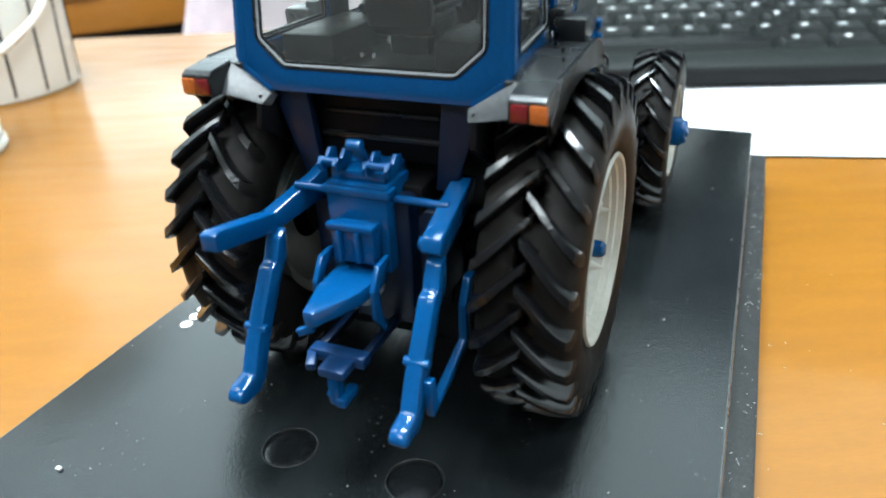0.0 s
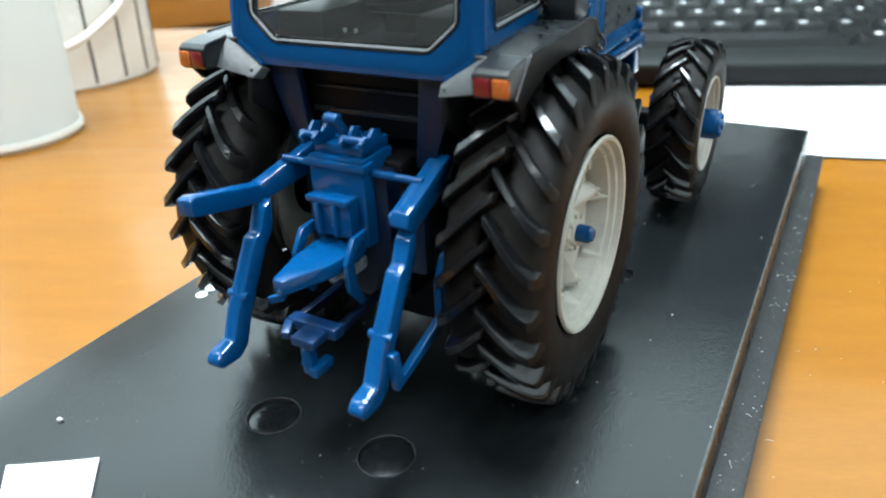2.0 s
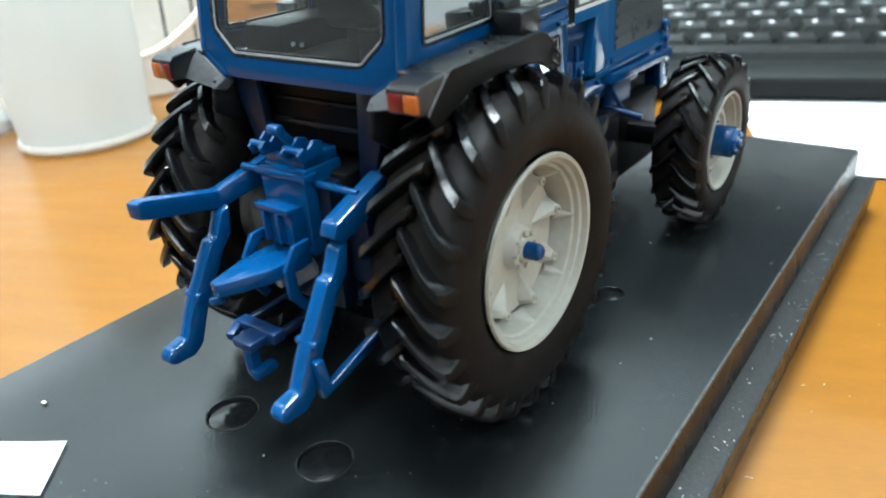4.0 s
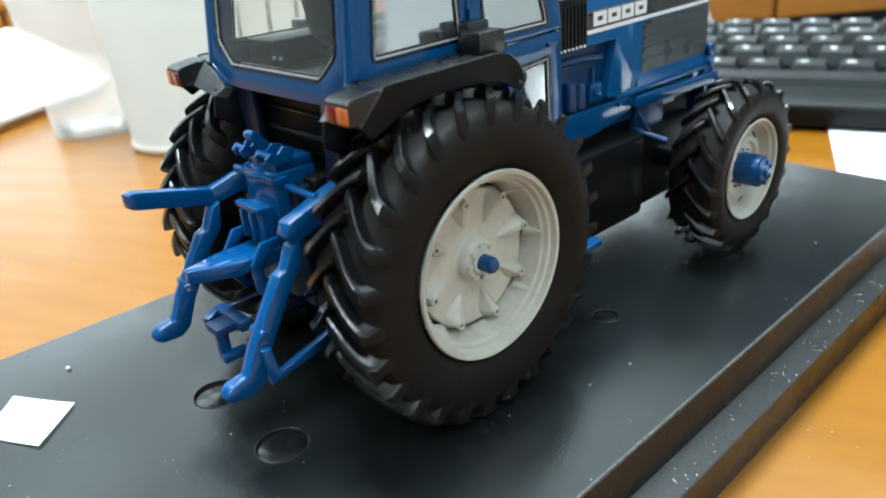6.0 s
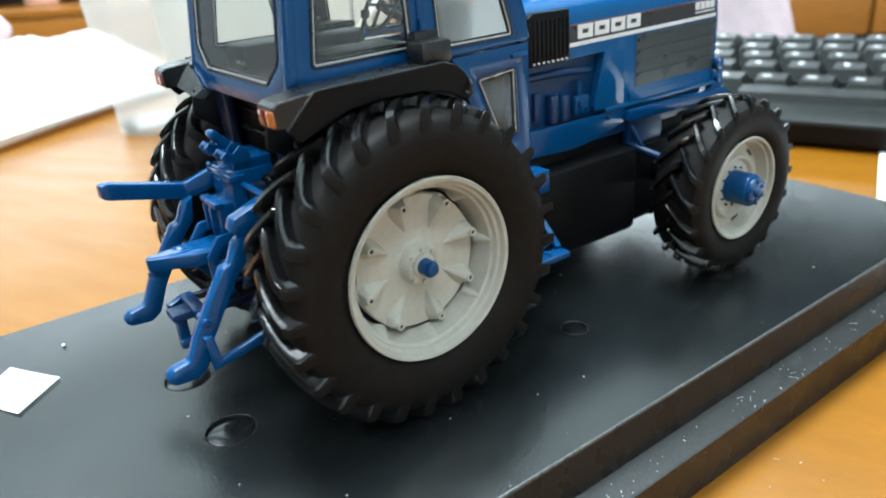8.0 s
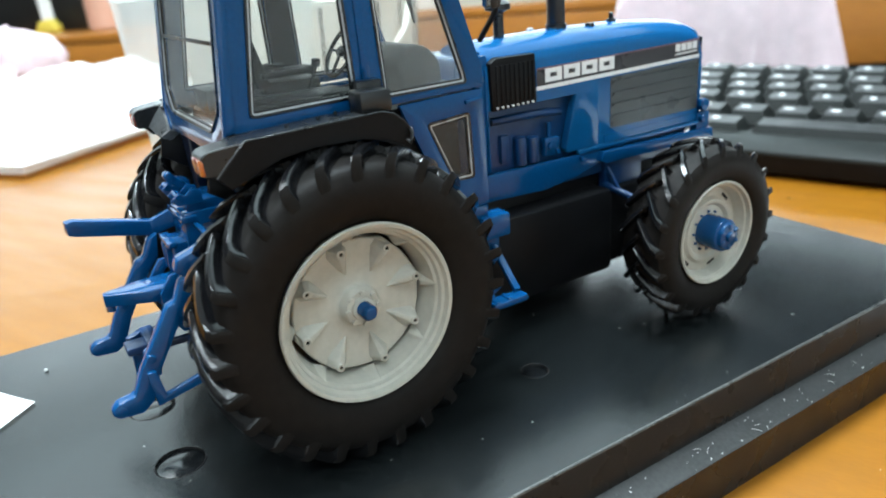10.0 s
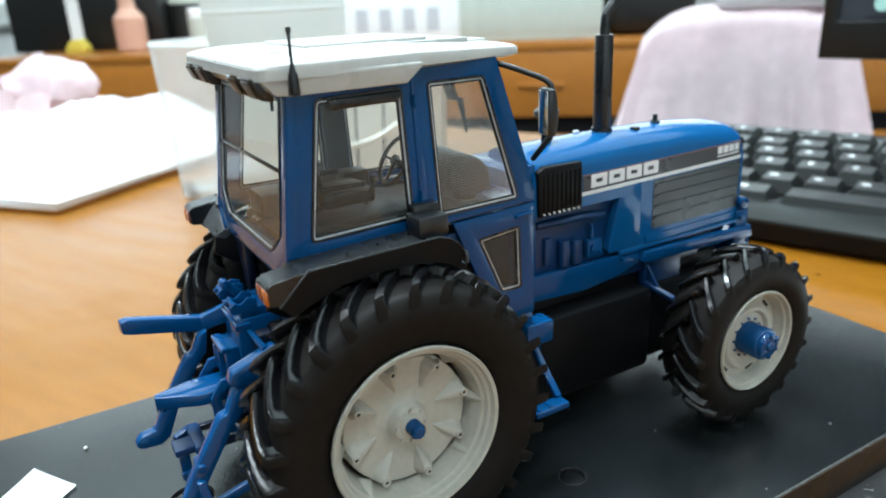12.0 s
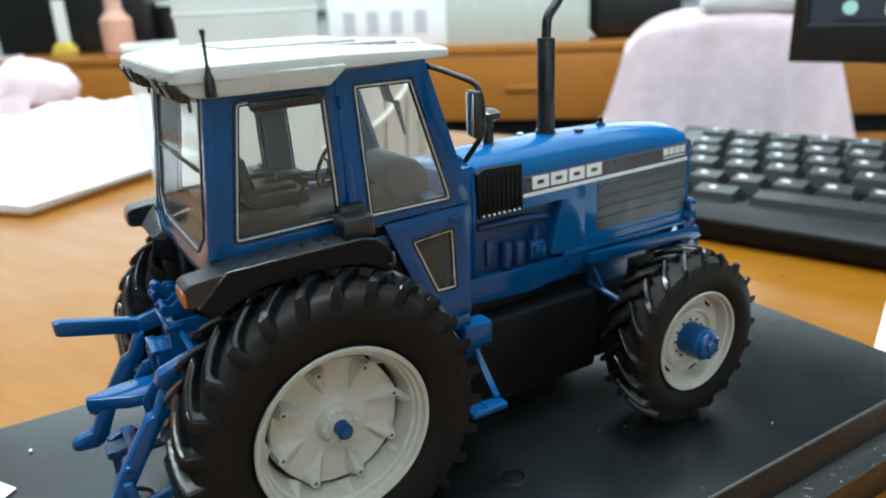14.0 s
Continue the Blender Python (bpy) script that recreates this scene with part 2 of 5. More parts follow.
def part(name, bm, m, parent=None, label="", sharp=32):
    bmesh.ops.recalc_face_normals(bm, faces=bm.faces[:])
    bm.transform(Matrix.Scale(K, 4))
    me = bpy.data.meshes.new(name)
    bm.to_mesh(me)
    bm.free()
    me.materials.append(m)
    me.polygons.foreach_set("use_smooth", [True] * len(me.polygons))
    me.set_sharp_from_angle(angle=radians(sharp))
    ob = new(name, me)
    if parent:
        ob.parent = parent
    return tagged(ob, label)


def bevel(bm, w, seg=2, least=25):
    if w > 0:
        edges = [e for e in bm.edges if len(e.link_faces) == 2 and e.calc_face_angle(0) > radians(least)]
        bmesh.ops.bevel(bm, geom=edges, offset=w, segments=seg, profile=0.5, affect="EDGES", clamp_overlap=True)
    return bm


def join(*bms):
    out = bmesh.new()
    for b in bms:
        me = bpy.data.meshes.new("tmp")
        b.to_mesh(me)
        b.free()
        out.from_mesh(me)
        bpy.data.meshes.remove(me)
    return out


def rbox(x0, x1, y0, y1, z0, z1, b=0.3, seg=2):
    bm = bmesh.new()
    bmesh.ops.create_cube(bm, size=1)
    for v in bm.verts:
        v.co = Vector((x0 + (v.co.x + 0.5) * (x1 - x0), y0 + (v.co.y + 0.5) * (y1 - y0), z0 + (v.co.z + 0.5) * (z1 - z0)))
    return bevel(bm, b, seg)


def spot(axis, p, c):
    """A point from its two coordinates p across the axis and c along it."""
    return Vector((c, p[0], p[1])) if axis == "x" else Vector((p[0], c, p[1])) if axis == "y" else Vector((p[0], p[1], c))


def prism(pts, axis, a, z, b=0.0, seg=2):
    bm = bmesh.new()
    lo = [bm.verts.new(spot(axis, p, a)) for p in pts]
    hi = [bm.verts.new(spot(axis, p, z)) for p in pts]
    bm.faces.new(lo)
    bm.faces.new(hi[::-1])
    for i in range(len(pts)):
        j = (i + 1) % len(pts)
        bm.faces.new((lo[i], lo[j], hi[j], hi[i]))
    bmesh.ops.recalc_face_normals(bm, faces=bm.faces[:])
    return bevel(bm, b, seg)


def ring(outer, inner, where, thick, b=0.0):
    """A plate with an opening: outer and inner outlines of equal count; where(p) is the outer face, where(p, thick) the inner one."""
    bm = bmesh.new()
    rows = [[bm.verts.new(where(p, d)) for p in line] for line, d in ((outer, 0), (inner, 0), (inner, thick), (outer, thick))]
    n = len(outer)
    for k in range(4):
        for i in range(n):
            j = (i + 1) % n
            bm.faces.new((rows[k][i], rows[k][j], rows[(k + 1) % 4][j], rows[(k + 1) % 4][i]))
    bmesh.ops.recalc_face_normals(bm, faces=bm.faces[:])
    return bevel(bm, b)


def plate(pts, where, front, back, b=0.0):
    bm = bmesh.new()
    lo = [bm.verts.new(where(p, front)) for p in pts]
    hi = [bm.verts.new(where(p, back)) for p in pts]
    bm.faces.new(lo)
    bm.faces.new(hi[::-1])
    for i in range(len(pts)):
        j = (i + 1) % len(pts)
        bm.faces.new((lo[i], lo[j], hi[j], hi[i]))
    bmesh.ops.recalc_face_normals(bm, faces=bm.faces[:])
    return bevel(bm, b)


def lathe(profile, axis="x", at=(0, 0), n=56, closed=False):
    """Turns (along, radius) pairs about an axis through at."""
    bm = bmesh.new()
    rows = []
    for c, r in profile:
        if r < 1e-6:
            rows.append([bm.verts.new(spot(axis, at, c))] * n)
        else:
            rows.append([bm.verts.new(spot(axis, (at[0] + r * math.cos(2 * math.pi * i / n), at[1] + r * math.sin(2 * math.pi * i / n)), c)) for i in range(n)])
    pairs = list(zip(rows, rows[1:])) + ([(rows[-1], rows[0])] if closed else [])
    for p, q in pairs:
        for i in range(n):
            j = (i + 1) % n
            vs = list(dict.fromkeys((p[i], p[j], q[j], q[i])))
            if len(vs) > 2:
                bm.faces.new(vs)
    return bm


def tube(path, r, n=12, r2=None):
    bm = bmesh.new()
    pts = [Vector(p) for p in path]
    rows = []
    for k, p in enumerate(pts):
        d = (pts[min(k + 1, len(pts) - 1)] - pts[max(k - 1, 0)]).normalized()
        u = d.cross(Vector((0.13, 0.31, 0.94))).normalized()
        v = d.cross(u)
        rr = r + ((r2 - r) * k / (len(pts) - 1) if r2 is not None else 0)
        rows.append([bm.verts.new(p + rr * (u * math.cos(2 * math.pi * i / n) + v * math.sin(2 * math.pi * i / n))) for i in range(n)])
    for p, q in zip(rows, rows[1:]):
        for i in range(n):
            bm.faces.new((p[i], p[(i + 1) % n], q[(i + 1) % n], q[i]))
    bm.faces.new(rows[0][::-1])
    bm.faces.new(rows[-1])
    return bm


def smooth_path(pts, steps=6):
    """Rounds the corners of a path."""
    out = [Vector(pts[0])]
    for a, b, c in zip(pts, pts[1:], pts[2:]):
        a, b, c = Vector(a), Vector(b), Vector(c)
        p, q = b + (a - b) * 0.3, b + (c - b) * 0.3
        out += [(1 - s) ** 2 * p + 2 * s * (1 - s) * b + s * s * q for s in (i / steps for i in range(steps + 1))]
    return out + [Vector(pts[-1])]


def bar(p, q, w, h, b=0.3):
    """A box from p to q, w wide across and h high."""
    p, q = Vector(p), Vector(q)
    bm = bmesh.new()
    bmesh.ops.create_cube(bm, size=1)
    bm.transform(Matrix.Diagonal((w, h, (q - p).length, 1)))
    bevel(bm, b)
    bm.transform(Matrix.Translation((p + q) / 2) @ (q - p).to_track_quat("Z", "Y").to_matrix().to_4x4())
    return bm


def cyl(p, q, r, n=20, r2=None, b=0.0):
    p, q = Vector(p), Vector(q)
    bm = bmesh.new()
    bmesh.ops.create_cone(bm, cap_ends=True, segments=n, radius1=r, radius2=r if r2 is None else r2, depth=(q - p).length)
    bevel(bm, b, 2, 50)
    bm.transform(Matrix.Translation((p + q) / 2) @ (q - p).to_track_quat("Z", "Y").to_matrix().to_4x4())
    return bm


def mirror_x(bm):
    bm.transform(Matrix.Diagonal((-1, 1, 1, 1)))
    return bm


# ---- room ----
Z_TABLE = -22.5
ROOM = thing("room_shell", "plain painted office walls round the desk", "wall", kind="structure")
ROOM.location.z = -0.75
part("wall_south", rbox(-3300, 2200, -2500, -2400, 0, 2500, 0), WALL_DARK, ROOM)
part("wall_north", ring([(-3300, 0), (2200, 0), (2200, 2500), (-3300, 2500)], [(-3100, 830), (-700, 830), (-700, 2180), (-3100, 2180)], lambda p, d: Vector((p[0], 2900 + d, p[1])), 100), WALL, ROOM)
tagged(part("floor", rbox(-3400, 2300, -2500, 3000, -800, -752, 0), FLOOR), "dull brown office floor", "floor", kind="structure")
tagged(part("ceiling", rbox(-3400, 2300, -2500, 3000, 1750, 1800, 0), CEILING), "white ceiling with square light panels", "ceiling", kind="structure")
for lx, ly, watts, wide, deep in LAMPS:
    # Panels over 1 m wide are added fill, not known lamps.
    lamp = thing("ceiling_light", "square white ceiling light panel out of view, switched on" if wide < 1 else "unseen wide glowing ceiling field, added for even reflections", "ceiling light", lx * 1000, ly * 1000, 1750, group="ceiling lights")
    a, b = wide * 500, deep * 500
    part("frame", ring([(-a - 20, -b - 20), (a + 20, -b - 20), (a + 20, b + 20), (-a - 20, b + 20)], [(-a, -b), (a, -b), (a, b), (-a, b)], lambda p, d: Vector((p[0], p[1], -12 + d)), 12, 2), WALL, lamp)
    part("diffuser", rbox(-a + 1, a - 1, -b + 1, b - 1, -6, -2, 1), LIT if wide < 1 else LIT_FILL, lamp, "glowing white diffuser")

part("wall_west", ring([(-2500, 0), (3000, 0), (3000, 2500), (-2500, 2500)], [(-700, 830), (2700, 830), (2700, 2180), (-700, 2180)], lambda p, d: Vector((-3300 - d, p[0], p[1])), 100), WALL, ROOM)
part("wall_east", ring([(-2500, 0), (3000, 0), (3000, 2500), (-2500, 2500)], [(-1600, 830), (400, 830), (400, 2180), (-1600, 2180)], lambda p, d: Vector((2200 + d, p[0], p[1])), 100), WALL, ROOM)
DAYLIGHT = {-1: glow("pale_daylight", (0.90, 0.97, 1.0), 0.2), 1: glow("dull_daylight", (0.90, 0.97, 1.0), 0.25)}
# East and north windows are unseen, added for side fill and desk glare.
for name, wx, wy, out, h, turn in (("window_1", -3300, 1000, -1, 1700, 0), ("added_window_east", 2200, -600, 1, 1000, 0), ("added_window_north", -1900, 2900, -1, 1200, -90)):
    win = thing(name, "unseen white-framed window, assumed as a source of pale daylight", "window", wx, wy, 0, turn, kind="structure")
    part("window_frame", ring([(-h, 80), (h, 80), (h, 1430), (-h, 1430)], [(60 - h, 140), (h - 60, 140), (h - 60, 1370), (60 - h, 1370)], lambda p, d: Vector((out * (20 + d), p[0], p[1])), 50, 3), ROOF, win)
    part("window_bar", rbox(out * 45 - 25, out * 45 + 25, -25, 25, 140, 1370, 3), ROOF, win)
    part("window_sill", rbox(-60, 60, -h - 30, h + 30, 50, 80, 4), ROOF, win)
    part("daylight_sky", rbox(out * 93 - 1.5, out * 93 + 1.5, 50 - h, h - 50, 130, 1380, 0), DAYLIGHT[out], win, "bright overcast sky")

# the desk and what stands behind it, turned against the display base
TURN = 25.0
desk = thing("desk", "orange-brown varnished wooden desk top", "desk", -400, 345, Z_TABLE, TURN)
part("desk_top", rbox(-700, 800, -650, 0, -30, 0, 2.5, 3), TABLE_WOOD, desk)
part("desk_edge", rbox(-700, 800, -652, -650.2, -60, -2, 1), TABLE_WOOD, desk)
for lx in (-650, 750):
    part("desk_leg", rbox(lx - 25, lx + 25, -620, -40, -728, -30, 3), CABINET_WOOD, desk)
mark_bm = bmesh.new()
ring_pts = [mark_bm.verts.new(((1.1 + 0.35 * math.sin(3 * a)) * math.cos(a), 0.8 * math.sin(a), 0)) for a in (2 * math.pi * i / 14 for i in range(14))]
mark_bm.faces.new(ring_pts)
bmesh.ops.solidify(mark_bm, geom=mark_bm.faces[:], thickness=0.1)
mark_bm.transform(Matrix.Translation((283, -250, 0.12)))
part("desk_speck", mark_bm, STRIPE, desk, "small dark speck on the varnish")

# ---- display base ----
base = thing("display_base", "black textured plastic display base with a lower ledge, dusty", "display base", 0, 0, Z_TABLE)
HOLES = [(-9.2, -34.3, 4.6), (14.2, -33.8, 4.6), (31.2, 39.0, 2.9), (-27.0, 39.0, 2.9)]


def slab_with_holes():
    """The raised slab; its top is pierced by the round sockets."""
    bm = bmesh.new()
    rows = [[bm.verts.new((sx * x, 26 + sy * y, z)) for sx, sy in ((-1, -1), (1, -1), (1, 1), (-1, 1))]
            for x, y, z in ((59.7, 134.1, 22.5), (60.05, 134.45, 22.35), (60.25, 134.65, 22.0), (61.4, 135.7, 4.0))]
    for p, q in zip(rows, rows[1:]):
        for i in range(4):
            bm.faces.new((p[i], p[(i + 1) % 4], q[(i + 1) % 4], q[i]))
    bm.faces.new(rows[-1])
    loops = [rows[0]] + [[bm.verts.new((x + r * math.cos(2 * math.pi * i / 40), y + r * math.sin(2 * math.pi * i / 40), 22.5)) for i in range(40)] for x, y, r in HOLES]
    edges = []
    for loop in loops:
        for i in range(len(loop)):
            p, q = loop[i], loop[(i + 1) % len(loop)]
            edges.append(bm.edges.get((p, q)) or bm.edges.new((p, q)))
    bmesh.ops.triangle_fill(bm, use_beauty=True, edges=edges)
    return bm


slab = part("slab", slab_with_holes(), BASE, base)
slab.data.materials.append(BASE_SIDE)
slab.data.materials.append(EDGE_WORN_LIT)
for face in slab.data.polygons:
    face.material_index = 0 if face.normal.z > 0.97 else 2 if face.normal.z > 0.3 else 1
for hx, hy, hr in HOLES:
    part("socket_rim", lathe([(22.52, hr + 0.28), (22.62, hr + 0.14), (22.52, hr), (21, hr - 0.05)], "z", (hx, hy), 40), BASE_SIDE, base, "shiny moulded rim of a round socket")
    part("socket_plug", cyl((hx, hy, 18.0), (hx, hy, 22.15), hr - 0.1, 40, b=0.2), SOCKET, base, "glossy black plug set a little below the top")


def rect_bands(levels):
    """Closed bands between rectangles round the base; each level is (half width, half length, height)."""
    bm = bmesh.new()
    rows = [[bm.verts.new((sx * x, 26 + sy * y, z)) for sx, sy in ((-1, -1), (1, -1), (1, 1), (-1, 1))] for x, y, z in levels]
    for p, q in zip(rows, rows[1:] + rows[:1]):
        for i in range(4):
            bm.faces.new((p[i], p[(i + 1) % 4], q[(i + 1) % 4], q[i]))
    return bm


ledge = part("ledge", rect_bands([(60.6, 134.9, 13.4), (65.8, 140.1, 12.0), (66.2, 140.5, 11.6), (65.4, 139.7, 0.0), (60.0, 134.3, 0.0)]), BASE_SIDE, base, "black lower ledge with a dusty top")
ledge.data.materials.append(LEDGE)
for face in ledge.data.polygons:
    face.material_index = 1 if face.normal.z > 0.6 else 0

card = thing("paper_card", "small white paper card lying on the black base", "card", 0, 0, 0)
bm = bmesh.new()
corners = [(-41.2, -63.8), (-28.2, -55.7), (-19.2, -65.0), (-31.5, -72.0)]
grid = []
for i in range(9):
    grid.append([])
    for j in range(9):
        u, v = i / 8, j / 8
        p = [(1 - u) * (1 - v) * corners[0][k] + u * (1 - v) * corners[1][k] + u * v * corners[2][k] + (1 - u) * v * corners[3][k] for k in (0, 1)]
        grid[-1].append(bm.verts.new((p[0], p[1], 0.18 + 0.5 * (u - 0.3) ** 2 + 0.25 * (v - 0.5) ** 2)))
for i in range(8):
    for j in range(8):
        bm.faces.new((grid[i][j], grid[i + 1][j], grid[i + 1][j + 1], grid[i][j + 1]))
bmesh.ops.solidify(bm, geom=bm.faces[:], thickness=0.12)
part("sheet", bm, PAPER, card)
for k, (cx, cy) in enumerate(((-30.2, -64.5), (-28.6, -63.6), (-27.0, -62.6))):
    part("ink_bar", bar((cx, cy, 0.32), (cx + 0.9, cy - 1.5, 0.32), 0.6, 0.06, 0), INK, card, "faint grey ink mark")

for k, (dx, dy) in enumerate(((-52.4, -9.4), (-52.6, -6.2), (-52.9, -3.0))):
    dot = thing("paper_dot", "tiny round white paper dot stuck to the base", "paper dot", dx, dy, 0, group="paper dots on the base")
    part("dot_sheet", cyl((0, 0, 0), (0, 0, 0.12), 1.35, 24), PAPER, dot)

rng = random.Random(4)
bm = bmesh.new()
for k in range(150):
    if k < 80:
        x, y = rng.uniform(61.8, 66.0), rng.uniform(-60, 150)
        z = -9.1 - (x - 60.6) * 0.27
    elif k < 130:
        x, y, z = rng.uniform(-58, 60), rng.uniform(-100, 120), 0.02
    else:
        x, y, z = rng.uniform(70, 130), rng.uniform(-60, 120), Z_TABLE + 0.05
    s = rng.uniform(0.12, 0.3) * (1.2 if rng.random() < 0.1 else 1)
    m = Matrix.Translation((x, y, z + 0.08)) @ Euler((rng.uniform(0, 0.5), rng.uniform(0, 0.5), rng.uniform(0, 6))).to_matrix().to_4x4() @ Matrix.Diagonal((s * rng.uniform(0.5, 1.8), s * 0.6, 0.16, 1))
    bmesh.ops.create_cube(bm, size=1, matrix=m)
for k in range(20):
    x, y = rng.uniform(61.8, 65.6), rng.uniform(-60, 140)
    if k > 14:
        x, y = rng.uniform(68, 74), rng.uniform(-40, 60)
    z = -9.0 - (x - 60.6) * 0.27 if x < 66.5 else Z_TABLE + 0.1
    a, bend, n = rng.uniform(0, 6.3), rng.uniform(-0.8, 0.8), rng.uniform(0.7, 2.2)
    pts = [(x + n * t * math.cos(a + bend * t), y + n * t * math.sin(a + bend * t), z + 0.12 + 0.15 * math.sin(3 * t)) for t in (0, 0.33, 0.66, 1)]
    bm = join(bm, tube(pts, 0.055, 5))
tagged(part("dust_flakes", bm, DUST), "pale dust flakes and lint scattered over base and desk", "dust", kind="stuff")
crumb = thing("crumb", "pale crumb lying on the black base", "crumb", -43.3, -52.4, 0)
part("grain", rbox(-0.55, 0.55, -0.4, 0.4, 0, 0.5, 0.18), DUST, crumb)

# ---- the tractor model: x across from its middle, y ahead from the rear axle ----
tractor = thing("toy_tractor", "blue die-cast toy tractor with white roof and pale grey wheels", "toy tractor", 2.0, 0, 0)


def tyre_mesh(c, half, r_out, r_in, lugs, slant, s):
    """Carcass and lugs of a farm tyre; c is its middle along x, the lugs form a chevron whose apex points up at the back."""
    big = r_out > 25
    crown = r_out - (2.0 if big else 1.35)
    deep = crown - r_in
    flank = [(0.74, r_in - 0.1), (0.86, r_in + deep * 0.05), (0.97, r_in + deep * 0.20), (1.03, r_in + deep * 0.40), (1.05, r_in + deep * 0.55), (1.03, r_in + deep * 0.70), (0.97, crown - deep * 0.18), (0.88, crown - deep * 0.09),
             (0.72, crown - 0.5), (0.4, crown - 0.12)]
    prof = [(c - u * half, r) for u, r in flank] + [(c, crown)] + [(c + u * half, r) for u, r in flank[::-1]]
    bm = lathe(prof, "x", (0, 0), 72, closed=True)
    bm.verts.ensure_lookup_table()
    crown_row = bm.verts[10 * 72:11 * 72]
    lift = 0.9 if big else 0.75
    for side in (1, -1):
        for k in range(lugs):
            phi0 = 2 * math.pi * (k + (0.5 if side < 0 else 0)) / lugs
            rows = []
            for u, foot, top, d, w in ((-0.09, crown - 0.4, r_out - 0.5, -0.02, 0.62), (-0.05, crown - 0.4, r_out - 0.04, 0.03, 0.86), (0.14, crown - 0.4, r_out, 0.20, 0.98), (0.34, crown - 0.5, r_out, 0.40, 1.04),
                                       (0.56, crown - 0.8, r_out - 0.10, 0.62, 1.10), (0.76, crown - 1.3, r_out - 0.36, 0.80, 1.16), (0.93, crown - 2.1, r_out - 0.8, 0.92, 1.2), (0.985, crown - 3.0, r_out - 1.5, 0.97, 1.16),
                                       (1.02, crown - 4.2, crown - 2.4, 1.0, 0.9)):
                w = w * lift * 0.86
                row = []
                for r, ww in ((foot, -w - 0.5), (foot + (top - foot) * 0.6, -w - 0.22), (top - 0.16, -w - 0.02), (top, -w + 0.16), (top, w - 0.16), (top - 0.16, w + 0.02), (foot + (top - foot) * 0.6, w + 0.22), (foot, w + 0.5)):
                    phi = phi0 - slant * d + ww / r_out
                    row.append(bm.verts.new((c + side * u * half, -r * math.cos(phi), r * math.sin(phi))))
                rows.append(row)
            for p, q in zip(rows, rows[1:]):
                for i in range(7):
                    bm.faces.new((p[i], p[i + 1], q[i + 1], q[i]))
            bm.faces.new(rows[0])
            bm.faces.new(rows[-1][::-1])
            turn = int(round((math.pi - phi0) / (2 * math.pi) * 72)) % 72
            bm.faces.new((rows[0][0], rows[0][7], crown_row[turn]))
    return bm if s > 0 else mirror_x(bm)


def dull_sidewall(ob, y, z, r):
    """Gives the carcass and the upright flanks of a tyre their dull rubber; the lugs stay glossy."""
    ob.data.materials.append(SIDEWALL)
    for f in ob.data.polygons:
        d = f.center / K
        if f.index < 21 * 72 or abs(f.normal.x) > 0.8 or (math.hypot(d.y - y, d.z - z) < r and abs(f.normal.x) > 0.3):
            f.material_index = 1


def at_hub(bm, y, z, s=1):
    if s < 0:
        mirror_x(bm)
    bm.transform(Matrix.Translation((0, y, z)))
    return bm


def spin(bm, a):
    bm.transform(Matrix.Rotation(a, 4, "X"))
    return bm


